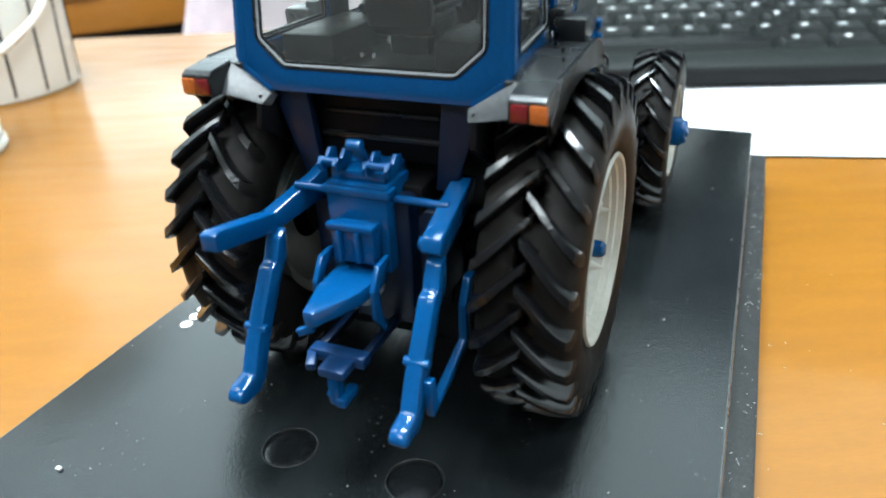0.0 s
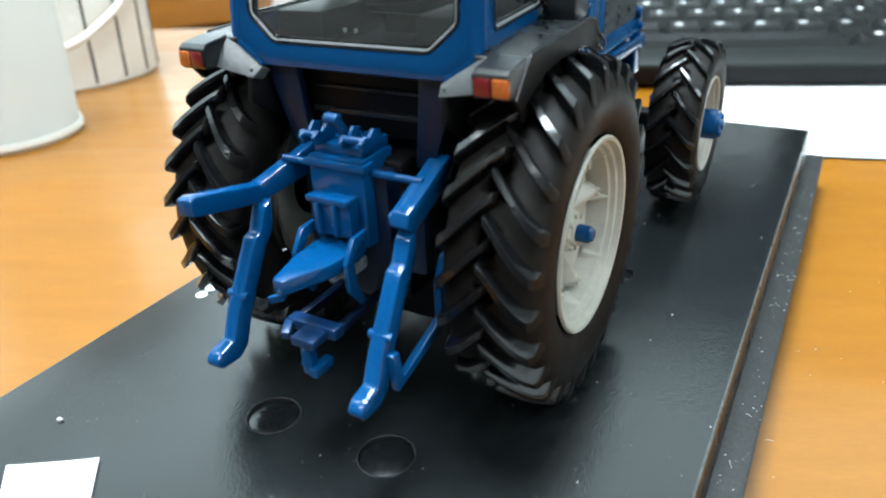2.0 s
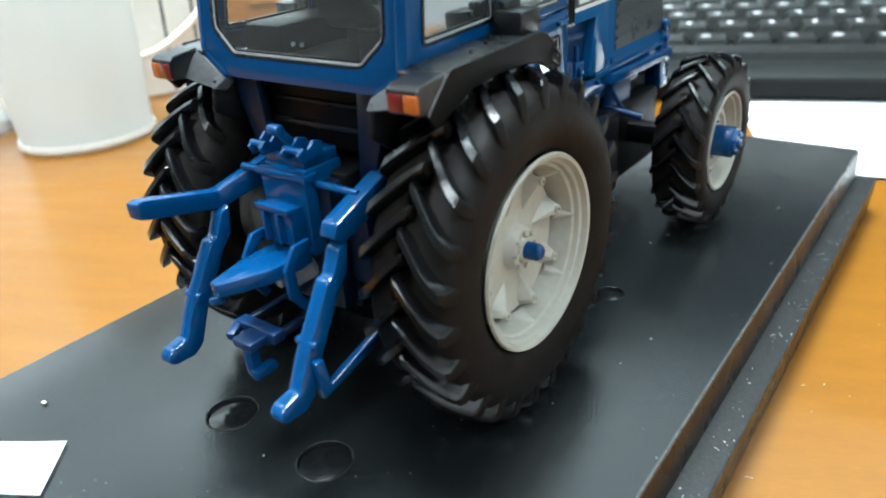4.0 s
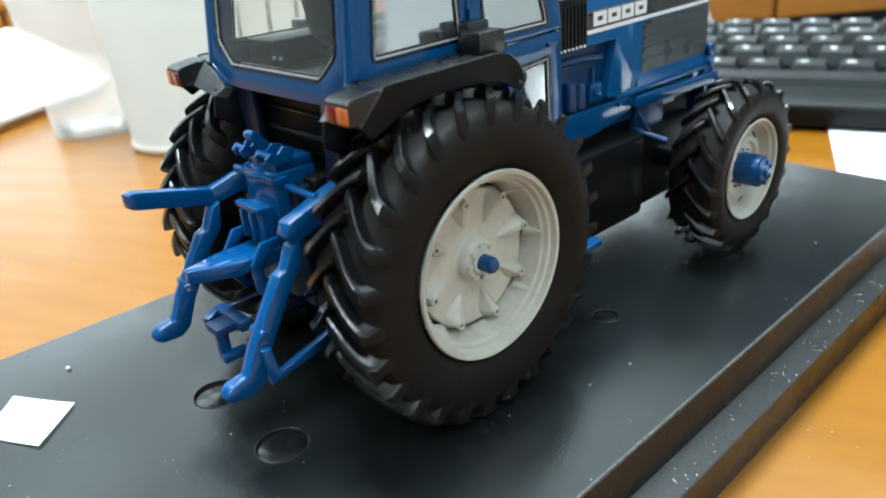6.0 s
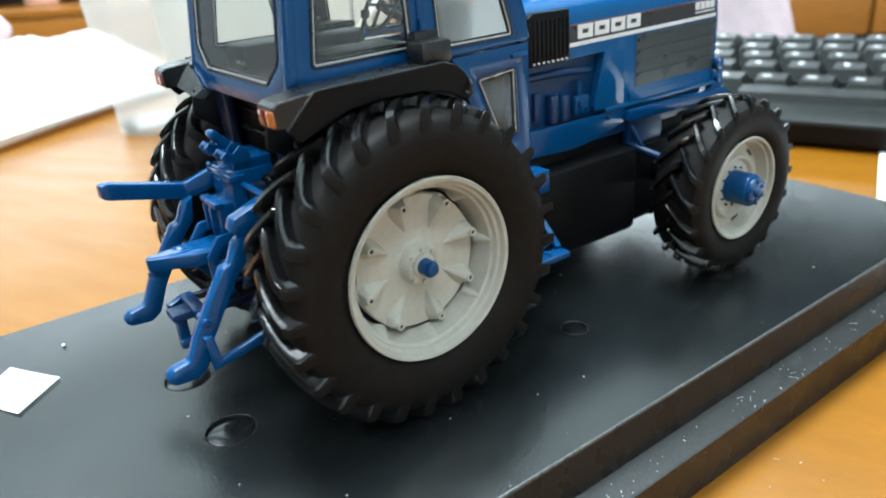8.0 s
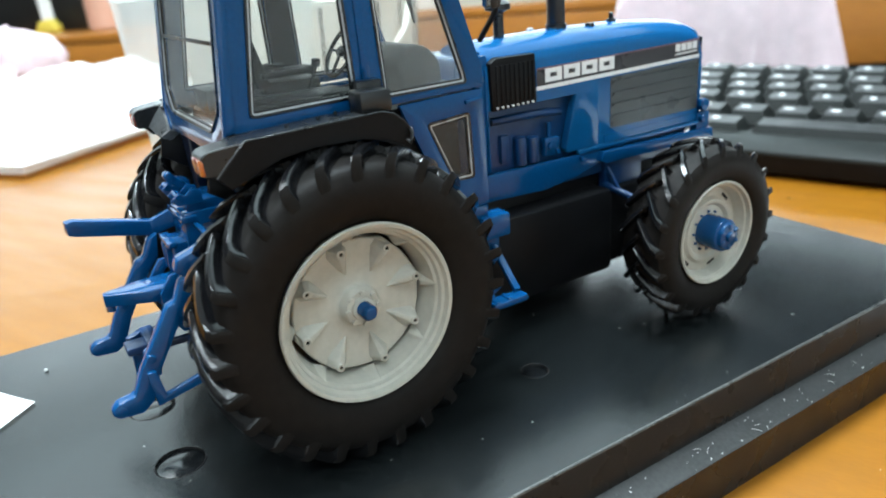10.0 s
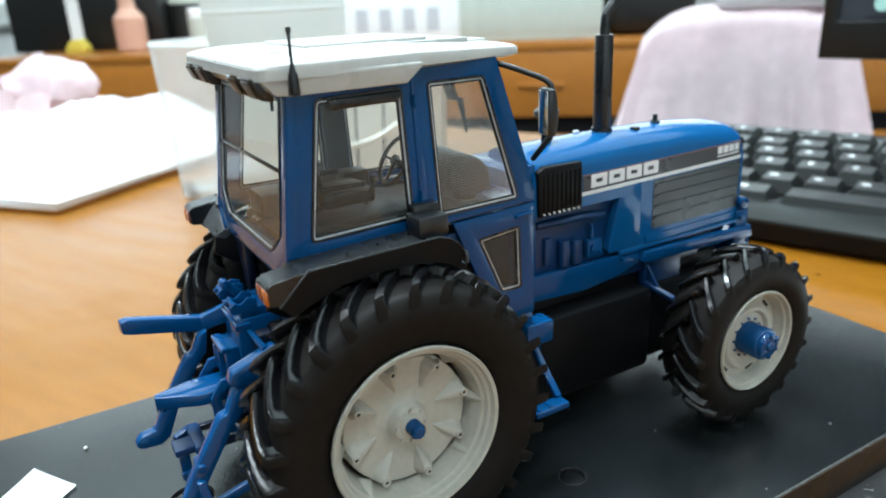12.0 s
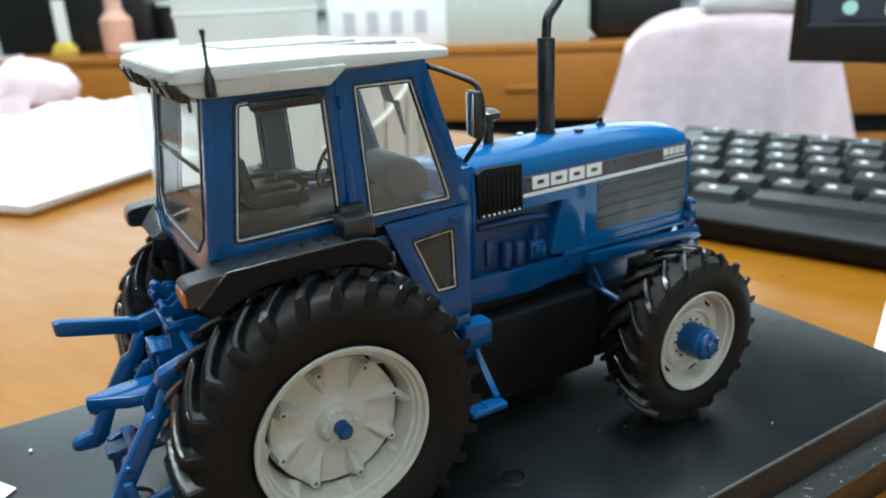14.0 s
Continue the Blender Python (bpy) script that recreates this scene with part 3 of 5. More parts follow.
def rear_wheel(s):
    y, z = -0.4, 29.1
    n = 96
    dish = bmesh.new()
    rows = []
    for r, x in ((3.0, 29.5), (3.9, 29.0), (6.5, 28.8), (9.4, 28.75), (11.4, 28.9), (12.25, 28.95), (12.5, 28.7), (12.5, 27.2)):
        row = []
        for i in range(n):
            a = 2 * math.pi * i / n
            lobe = abs(math.sin(4 * (a - math.pi / 2 - 2 * math.pi / 24)))
            rr = r + (0.45 * (1 - lobe) ** 2 - 0.1 if r > 12 else 0)
            row.append(dish.verts.new((x, rr * math.cos(a), rr * math.sin(a))))
        rows.append(row)
    for p, q in zip(rows, rows[1:]):
        for i in range(n):
            dish.faces.new((p[i], p[(i + 1) % n], q[(i + 1) % n], q[i]))
    wheel = part("rear_wheel", at_hub(dish, y, z, s), RIM, tractor, "pale grey flat wheel disc")
    part("rim", at_hub(lathe([(34.3, 16.65), (34.75, 16.4), (34.6, 15.8), (33.6, 15.45), (33.35, 14.95), (32.5, 14.7), (32.2, 14.2), (31.0, 13.95), (29.6, 13.6), (28.0, 13.4), (25.5, 13.35), (25.2, 14.2), (20.5, 14.4), (19.6, 16.2), (19.3, 16.4)], "x", (0, 0), 72), y, z, s), RIM, wheel, "pale grey stepped wheel rim")
    part("hub_boss", at_hub(lathe([(28.6, 4.9), (29.2, 3.9), (30.6, 3.55), (31.0, 3.2), (31.05, 2.3), (31.5, 2.1), (31.6, 1.2)], "x", (0, 0), 36), y, z, s), RIM, wheel)
    part("inner_dish", at_hub(lathe([(20.4, 16.0), (21.4, 15.4), (23.4, 13.2), (24.0, 6.0)], "x", (0, 0), 56), y, z, s), RIM, wheel, "pale grey inner side of the wheel")
    part("back_plate", at_hub(cyl((26.3, 0, 0), (27, 0, 0), 13.2, 48), y, z, s), BLACK_MATT, wheel, "black recess behind the wheel disc")
    tyre = part("tyre", at_hub(tyre_mesh(27.3, 7.7, 29.2, 16.5, 27, 0.29, 1), y, z, s), RUBBER, wheel, "black rubber farm tyre with chevron lugs", sharp=36)
    dull_sidewall(tyre, y, z, 25.6)
    part("axle_end", at_hub(join(cyl((30.0, 0, 0), (33.6, 0, 0), 1.55, 24, 1.5), cyl((33.6, 0, 0), (34.4, 0, 0), 1.5, 8, 1.05, 0.15)), y, z, s), BLUE, wheel, "blue painted axle end")
    for k in range(8):
        a = 2 * math.pi * (k + 1 / 3) / 8
        g = bmesh.new()
        v = [g.verts.new(p) for p in ((28.6, 0.0, 5.6), (28.6, -2.15, 10.9), (28.6, -1.7, 12.4), (28.6, 1.7, 12.4), (28.6, 2.15, 10.9), (31.1, -0.6, 11.0), (31.1, -0.6, 12.0), (31.1, 0.6, 12.0), (31.1, 0.6, 11.0))]
        for f in ((0, 1, 5), (0, 5, 8), (0, 8, 4), (1, 2, 6, 5), (2, 3, 7, 6), (3, 4, 8, 7), (5, 6, 7, 8), (0, 4, 3, 2, 1)):
            g.faces.new([v[i] for i in f])
        bmesh.ops.recalc_face_normals(g, faces=g.faces[:])
        part("gusset", at_hub(spin(bevel(g, 0.16), a), y, z, s), RIM, wheel)
        part("bolt", at_hub(spin(lathe([(30.7, 0.85), (31.3, 0.8), (31.4, 0.68), (31.4, 0.38), (31.1, 0.36)], "x", (0.0, 11.5), 12), a), y, z, s), RIM, wheel)
        part("bolt_hole", at_hub(spin(cyl((30.9, 0.0, 11.5), (31.15, 0.0, 11.5), 0.37, 10), a), y, z, s), BLACK_MATT, wheel, "dark bolt hole")
        g = bmesh.new()
        v = [g.verts.new(p) for p in ((27.5, -1.9, 13.5), (27.5, 1.9, 13.5), (29.4, 0.5, 12.5), (29.4, -0.5, 12.5), (33.1, 0.0, 14.5), (30.6, 1.3, 13.9), (30.6, -1.3, 13.9))]
        for f in ((0, 1, 2, 3), (3, 2, 4), (2, 1, 5, 4), (0, 3, 4, 6), (0, 6, 5, 1), (6, 4, 5)):
            g.faces.new([v[i] for i in f])
        bmesh.ops.recalc_face_normals(g, faces=g.faces[:])
        part("rim_clamp", at_hub(spin(bevel(g, 0.12), a - 0.2), y, z, s), RIM, wheel)
    for k in range(8):
        a = 2 * math.pi * k / 8
        part("hub_nut", at_hub(cyl((30.8, 2.95 * math.cos(a), 2.95 * math.sin(a)), (31.6, 2.95 * math.cos(a), 2.95 * math.sin(a)), 0.5, 6), y, z, s), RIM, wheel)


def front_wheel(s):
    y, z = 88.75, 21.4
    wheel = part("front_wheel", at_hub(lathe([(33.2, 4.0), (33.2, 6.2), (34.0, 6.9), (34.0, 7.6), (33.1, 8.3), (32.7, 9.4), (32.7, 10.4)], "x", (0, 0), 56), y, z, s), RIM, tractor, "pale grey pressed wheel disc")
    part("rim", at_hub(lathe([(36.2, 12.5), (36.6, 12.25), (36.45, 11.8), (35.4, 11.55), (35.2, 11.1), (34.1, 10.9), (33.4, 10.45), (32.2, 10.3), (26, 10.4), (25.2, 12.3)], "x", (0, 0), 64), y, z, s), RIM, wheel)
    tyre = part("tyre", at_hub(tyre_mesh(30.6, 6.1, 21.5, 12.3, 20, 0.34, 1), y, z, s), RUBBER, wheel, "black rubber front tyre with chevron lugs", sharp=36)
    dull_sidewall(tyre, y, z, 18.2)
    part("hub_drum", at_hub(join(cyl((32, 0, 0), (38.6, 0, 0), 4.0, 32, 3.9, 0.3), cyl((38.6, 0, 0), (39.6, 0, 0), 3.3, 24, 3.0, 0.2)), y, z, s), BLUE, wheel, "blue planetary hub drum")
    for k in range(6):
        a = 2 * math.pi * k / 6
        ca, sa = math.cos(a), math.sin(a)
        part("hub_lug", at_hub(spin(rbox(38.3, 39.9, -0.5, 0.5, 1.8, 3.2, 0.2), a), y, z, s), BLUE, wheel)
        part("slot", at_hub(spin(rbox(32.74, 32.86, -1.3, 1.3, 8.75, 9.7, 0.04), a + 0.3), y, z, s), BLACK_MATT, wheel, "dark slot in the wheel disc")
    for k in range(12):
        a = 2 * math.pi * k / 12
        part("hub_nut", at_hub(cyl((33.2, 4.7 * math.cos(a), 4.7 * math.sin(a)), (33.7, 4.7 * math.cos(a), 4.7 * math.sin(a)), 0.3, 6), y, z, s), BLUE, wheel)
    part("cap", at_hub(cyl((39.4, 0, 0), (40.3, 0, 0), 1.3, 16, 1.1, 0.15), y, z, s), BLUE, wheel)


for s in (1, -1):
    rear_wheel(s)
    front_wheel(s)

# running gear and engine
part("transmission_housing", join(rbox(-8.5, 8.5, -17, 40, 19, 44, 1.2), rbox(-10, 10, -9, 9, 17, 42, 2), cyl((-22, 0, 29.2), (22, 0, 29.2), 4.6, 24)), BLACK_MATT, tractor, "black transmission and axle casting")
part("rear_casting", join(rbox(-7.5, 7.5, -20, -15, 20, 43, 1.0), rbox(-12, 12, -17, -8, 24, 40, 1.5)), BLUE_SHADED, tractor, "blue rear casting, darkened for the shade under the cab")
part("under_cab_panel", join(prism([(-18, 57.6), (18, 57.6), (13, 46), (-13, 46)], "y", -12.4, -10.6, 0.4), rbox(-19, 19, -10.6, 30, 44, 57.5, 0.6)), BLACK_MATT, tractor, "black panel under the cab")
part("panel_lip", join(rbox(-11, 11, -13.1, -12.3, 49.3, 50.2, 0.2), rbox(-10, 10, -13.0, -12.3, 53.4, 54.0, 0.2)), BLACK, tractor)
for s in (1, -1):
    part("cab_strut", prism([(s * 18.0, 57.6), (s * 11.5, 57.6), (s * 10.0, 43), (s * 13.2, 43)], "y", -15.4, -13.6, 0.3), BLUE_SHADED, tractor, "blue cab strut with shade in its colour")
    part("inner_fender", prism([(-19, 57), (-20, 52), (-14, 48), (-6, 45), (10, 45), (18, 49), (20, 57)], "x", s * 17.4, s * 18.4, 0.3), BLACK_MATT, tractor, "black inner wheel arch")
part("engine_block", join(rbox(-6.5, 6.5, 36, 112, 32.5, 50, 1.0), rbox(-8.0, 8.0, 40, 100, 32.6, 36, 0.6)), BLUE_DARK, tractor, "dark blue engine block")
part("crankcase", rbox(-6.2, 6.2, 34, 110, 21, 32.4, 1.0), BLACK_MATT, tractor, "black lower crankcase")
# Two added black blocks close the underside and stand in for its deep shade.
part("under_shade_block", rbox(-12.5, 12.5, 20, 79, 7.5, 29.5, 1.5), BLACK_MATT, tractor, "added black block under the engine, standing in for deep shade")
part("axle_shade_block", rbox(-11, 11, 79.2, 108, 8.5, 29, 1.5), BLACK_MATT, tractor, "added black block at the front axle, standing in for deep shade")
part("oil_pan", join(rbox(-6, 6, 40, 84, 14.5, 23, 1.5), rbox(-13, 13, -8, 36, 9, 22, 1.5)), BLACK_MATT, tractor, "black sump")
part("front_axle", join(bar((-24, 88.75, 21), (24, 88.75, 21), 5.0, 5.5, 1.0), rbox(-6, 6, 82, 96, 18, 30, 1.0)), BLACK_MATT, tractor, "black front axle beam")
for s in (1, -1):
    part("steering_knuckle", join(cyl((s * 23, 88.75, 16), (s * 23, 88.75, 28), 2.6, 16, b=0.4), rbox(s * 24.5 - 2, s * 24.5 + 2, 85, 92, 18, 25, 0.6)), BLUE_DARK, tractor)
    part("steering_ram", cyl((s * 8, 79.5, 29.5), (s * 17, 81.5, 27.2), 0.9, 14, b=0.2), BLUE_DARK, tractor, "blue steering cylinder")
    part("axle_bracket", join(rbox(s * 8.0 - 1.2, s * 8.0 + 1.2, 79.0, 92.0, 26.5, 35.4, 0.4), bar((s * 9, 80, 34), (s * 12.5, 80.6, 28.5), 1.0, 1.0, 0.2)), BLUE_DARK, tractor, "dark blue axle bracket")

# engine sides seen under the hood
for s in (1, -1):
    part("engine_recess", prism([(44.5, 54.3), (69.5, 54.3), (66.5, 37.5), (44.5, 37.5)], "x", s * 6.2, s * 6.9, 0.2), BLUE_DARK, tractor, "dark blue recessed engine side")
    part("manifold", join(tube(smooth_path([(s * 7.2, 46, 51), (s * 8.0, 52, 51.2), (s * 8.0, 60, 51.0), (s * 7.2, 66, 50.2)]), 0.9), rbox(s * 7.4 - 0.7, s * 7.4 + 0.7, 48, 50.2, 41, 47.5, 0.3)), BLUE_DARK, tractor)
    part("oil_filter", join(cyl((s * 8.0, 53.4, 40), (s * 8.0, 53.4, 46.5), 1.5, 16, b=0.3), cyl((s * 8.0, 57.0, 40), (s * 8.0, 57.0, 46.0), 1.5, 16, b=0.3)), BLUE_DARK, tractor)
    part("fuel_pump", join(rbox(s * 8.1 - 1.0, s * 8.1 + 1.0, 60, 64.5, 40.5, 45, 0.5), cyl((s * 9.0, 61.5, 43), (s * 9.9, 61.5, 43), 1.0, 12, b=0.2), cyl((s * 9.0, 63.6, 41.5), (s * 9.7, 63.6, 41.5), 0.6, 10), cyl((s * 8.1, 62, 45), (s * 8.1, 62, 48.5), 0.6, 10)), BLUE, tractor, "blue fuel pump with shiny bolts")
    part("side_frame", prism([(36.2, 39.6), (77.5, 39.0), (77.5, 35.6), (70, 33.6), (60, 32.4), (36.2, 33.6)], "x", s * 7.0, s * 8.9, 0.3), BLUE, tractor, "blue side frame plate")
    part("frame_bolt", cyl((s * 8.8, 71.2, 38.0), (s * 9.9, 71.2, 38.0), 0.6, 12, b=0.2), BLUE, tractor)

HOOD_Y = (43.5, 58, 75, 92, 104, 110, 113.5, 115.4)
HOOD_HALF = (9.5, 9.4, 9.2, 9.0, 8.8, 8.6, 8.3, 7.6)


# hood
def hood_section(y, zt, half):
    """The outline across the hood at y: flat sides, rounded shoulders, a slightly crowned top."""
    side = [(half, 39.8), (half, 54.0), (half, zt - 7.9), (half, zt - 7.5), (half * 0.985, zt - 5.2), (half * 0.93, zt - 3.4), (half * 0.80, zt - 1.8), (half * 0.58, zt - 0.8), (half * 0.3, zt - 0.2), (0, zt)]
    return [Vector((x, y, z)) for x, z in side] + [Vector((-x, y, z)) for x, z in side[-2::-1]]


bm = bmesh.new()
rows = []
for y, zt, half in ((43.5, 68.2, 9.5), (58, 68.5, 9.4), (75, 68.6, 9.2), (92, 68.3, 9.0), (104, 67.4, 8.8), (110, 66.5, 8.6), (113.5, 65.4, 8.3), (115.4, 63.2, 7.6)):
    rows.append([bm.verts.new(v) for v in hood_section(y, zt, half)])
for p, q in zip(rows, rows[1:]):
    for i in range(len(p) - 1):
        lower = i in (0, len(p) - 2)
        if lower and q[0].co.y < 76:
            continue
        bm.faces.new((p[i], p[i + 1], q[i + 1], q[i]))
bm.faces.new(rows[0])
bm.faces.new(rows[-1][::-1])
hood = part("hood", bm, BLUE_LIGHT, tractor, "bright blue rounded engine hood", sharp=50)
for s in (1, -1):
    part("hood_side_panel", prism([(69.5, 54.0), (69.8, 61.3), (76.5, 61.3), (76.5, 40.6), (66.8, 40.4), (66.2, 41.5)], "x", s * 7.0, s * 9.21, 0.08), BLUE_LIGHT, hood)
    part("hood_rear_panel", prism([(43.6, 54.6), (43.6, 61.3), (70.5, 61.3), (70.5, 54.6)], "x", s * 7.0, s * 9.2, 0.2), BLUE_LIGHT, hood)
    part("hood_hem", rbox(s * 9.0 - 0.7, s * 9.0 + 0.5, 70, 113, 39.2, 40.4, 0.3), BLUE_LIGHT, hood)

    def on_hood(p, d, s=s):
        return Vector((s * (float(np.interp(p[0], HOOD_Y, HOOD_HALF)) + 0.12 - d), p[0], p[1]))

    def strip(y0, y1, low, high, proud):
        """A thin strip along the hood side, from height low to high at its two ends."""
        ys = [y0] + [y for y in HOOD_Y if y0 < y < y1] + [y1]
        bm = bmesh.new()
        rows = []
        for y in ys:
            f = (y - y0) / (y1 - y0)
            zl, zh = low[0] + (low[1] - low[0]) * f, high[0] + (high[1] - high[0]) * f
            rows.append([bm.verts.new(on_hood((y, z), d)) for z, d in ((zl, 0.4), (zl, 0.12 - proud), (zh, 0.12 - proud), (zh, 0.4))])
        for p, q in zip(rows, rows[1:]):
            for i in range(3):
                bm.faces.new((p[i], p[i + 1], q[i + 1], q[i]))
        bm.faces.new(rows[0])
        bm.faces.new(rows[-1][::-1])
        return bm

    part("decal_band", strip(57.6, 112.9, (57.4, 57.9), (61.0, 61.4), 0.05), DECAL_BLACK, hood, "black decal band")
    part("decal_line", strip(57.5, 113.2, (56.5, 57.0), (57.4, 57.9), 0.08), DECAL_WHITE, hood, "white decal line")
    part("decal_edge", strip(57.6, 112.9, (61.0, 61.4), (61.4, 61.8), 0.06), DECAL_RED, hood, "dull reddish decal edge")
    for k in range(4):
        y0 = 60.0 + k * 5.55
        h = 3.0
        z0 = 58.05 + (y0 - 58) * 0.012
        part("emblem_block", ring([(y0, z0), (y0 + 4.9, z0), (y0 + 4.9, z0 + h), (y0, z0 + h)], [(y0 + 1.4, z0 + 1.0), (y0 + 3.5, z0 + 1.0), (y0 + 3.5, z0 + 2.0), (y0 + 1.4, z0 + 2.0)],
                                  lambda p, d: on_hood(p, d - 0.14), 0.4), DECAL_WHITE, hood, "plain white emblem block")
    for k in range(4):
        y0 = 103.4 + k * 2.2
        part("model_mark", plate([(y0, 59.5), (y0 + 1.75, 59.5), (y0 + 1.75, 61.3), (y0, 61.3)], on_hood, -0.12, 0.3), DECAL_WHITE, hood, "small plain white mark")
    part("model_underline", plate([(103.4, 58.6), (112, 58.7), (112, 59.05), (103.4, 58.95)], on_hood, -0.07, 0.3), DECAL_WHITE, hood)
    part("vent_panel", strip(80.6, 113.2, (43.9, 43.6), (56.3, 56.7), 0.12), VENT_GREY, hood, "dark grey ribbed vent panel")
    for k in range(4):
        z0 = 46.3 + k * 2.75
        part("vent_rib", strip(81.3, 112.9, (z0, z0), (z0 + 0.8, z0 + 0.8), 0.45), VENT_GREY, hood)
    part("hood_crease", strip(78.5, 113.4, (40.8, 40.8), (42.4, 42.4), 0.4), BLUE_LIGHT, hood)
    part("hood_catch", rbox(s * 6.6 - 0.5, s * 6.6 + 0.5, 87.5, 93.5, 65.2, 66.2, 0.3), BLUE_LIGHT, hood)
    box_part = part("louver_box", prism([(44.5, 53.9), (44.2, 64.2), (46.0, 65.2), (56.6, 65.0), (56.9, 54.2)], "x", s * 8.4, s * 10.4, 0.35), BLACK_MATT, tractor, "black louvred side grille")
    for k in range(9):
        y0 = 45.6 + k * 1.25
        part("louver", rbox(s * 10.3 - 0.15, s * 10.3 + 0.32, y0, y0 + 0.6, 55.2, 63.6, 0.15), BLACK_MATT, box_part)
    for k in range(8):
        part("rivet", cyl((s * 10.3, 45.7 + 1.4 * k, 54.6), (s * 10.75, 45.7 + 1.4 * k, 54.6), 0.27, 8), DECAL_WHITE, box_part, "tiny pale rivet")
part("nose_grille", rbox(-7.0, 7.0, 114.6, 116.2, 42, 62, 0.6), BLACK_MATT, tractor, "black front grille")
for s in (1, -1):
    part("side_rail", join(prism([(76.5, 36.4), (77.5, 38.7), (117.5, 38.0), (118.5, 34.6), (113.5, 34.2), (112, 35.2), (78.5, 35.6)], "x", s * 8.2, s * 10.6, 0.3)), BLUE, tractor, "blue front frame rail")
    part("front_bracket", join(rbox(s * 8.2 - 1.2, s * 8.2 + 1.2, 112.5, 117.5, 30, 42.5, 0.4), cyl((s * 7.6, 115, 44.3), (s * 10.0, 115, 44.3), 1.7, 18, b=0.4), cyl((s * 9, 114, 40.8), (s * 10.6, 114, 40.8), 1.0, 12, b=0.2)), BLUE, tractor, "blue front bracket with a round boss")
part("front_bumper", rbox(-9, 9, 114, 120, 26, 35, 0.8), BLUE, tractor, "blue front weight carrier")

# pipes on the hood
exhaust = part("exhaust_silencer", join(cyl((0, 71.5, 67), (0, 71.5, 91), 2.15, 28, b=0.2), cyl((0, 71.5, 67), (0, 71.5, 69.4), 2.5, 24)), BLACK, tractor, "black upright exhaust silencer")
part("tail_pipe", tube(smooth_path([(0, 71.5, 90), (0, 71.7, 95.5), (0, 75.5, 99.5), (0, 77.5, 104)], 8), 1.15, 16), BLACK, exhaust, "bent black tail pipe")
cleaner = part("air_intake", cyl((0, 54.5, 66), (0, 54.5, 74), 1.25, 20), BLACK, tractor, "black air intake stem")
part("intake_cap", lathe([(73.6, 0), (73.6, 1.6), (74.2, 2.9), (75.4, 2.9), (76.2, 1.8), (76.4, 0)], "z", (0, 54.5), 28), BLACK, cleaner, "black mushroom intake cap")
part("filler_cap", join(cyl((0, 89.5, 67.6), (0, 89.5, 68.9), 1.25, 18, b=0.2), cyl((0, 89.5, 68.6), (0, 89.5, 70.4), 0.65, 14, b=0.2)), BLACK, tractor, "black filler cap")
part("low_cap", cyl((3.0, 79.5, 67.4), (3.0, 79.5, 68.9), 1.15, 18, b=0.2), BLACK, tractor, "low black cap")
part("hood_screw", cyl((-3.0, 66, 67.6), (-3.0, 66, 68.9), 0.8, 14, b=0.2), TRIM, tractor)

# ---- cab ----
def side_at(s):
    """The slightly tapering side plane of the cab: p is (y, z), d the depth inward."""
    def where(p, d=0.0):
        return Vector((s * (22.6 - (p[0] + 16.5) * 0.058 - max(0.0, p[1] - 62) * 0.028 - d), p[0], p[1]))
    return where


def rear_at(p, d=0.0):
    return Vector((p[0], -17.0 + (p[1] - 58) * 0.115 + d, p[1]))


def front_at(p, d=0.0):
    return Vector((p[0], 36.2 - max(0.0, p[1] - 65) * 0.345 - d, p[1]))


def inset(pts, w):
    """The outline moved inwards by w."""
    n = len(pts)
    area2 = sum(pts[i][0] * pts[(i + 1) % n][1] - pts[(i + 1) % n][0] * pts[i][1] for i in range(n))
    sg = 1 if area2 > 0 else -1
    out = []
    for i in range(n):
        a, b, c = Vector(pts[i - 1]), Vector(pts[i]), Vector(pts[(i + 1) % n])
        d1, d2 = (b - a).normalized(), (c - b).normalized()
        n1, n2 = Vector((-d1.y, d1.x)) * sg, Vector((-d2.y, d2.x)) * sg
        k = (n1 + n2) / (1 + n1.dot(n2))
        out.append(tuple(b + k * w))
    return out


def rounded(pts, r, steps=3):
    """The outline with its corners rounded."""
    out = []
    n = len(pts)
    for i in range(n):
        a, b, c = Vector(pts[i - 1]), Vector(pts[i]), Vector(pts[(i + 1) % n])
        k1, k2 = min(r, (a - b).length * 0.4), min(r, (c - b).length * 0.4)
        p, q = b + (a - b).normalized() * k1, b + (c - b).normalized() * k2
        out += [tuple((1 - t) ** 2 * p + 2 * t * (1 - t) * b + t * t * q) for t in (j / steps for j in range(steps + 1))]
    return out


def near_corner(outer, inner, steps=3):
    """Points on the outer outline that pair with the rounded inner one."""
    out = []
    n = len(outer)
    for i in range(n):
        a, b, c = Vector(outer[i - 1]), Vector(outer[i]), Vector(outer[(i + 1) % n])
        p, q = b + (a - b) * 0.04, b + (c - b) * 0.04
        for j in range(steps + 1):
            t = j / steps
            out.append(tuple(p + (b - p) * min(1, 2 * t)) if t <= 0.5 else tuple(b + (q - b) * min(1, 2 * t - 1)))
    return out


def sheet_of(pts, where, d):
    """One face of glazing at depth d."""
    bm = bmesh.new()
    bm.faces.new([bm.verts.new(where(p, d)) for p in pts])
    return bm


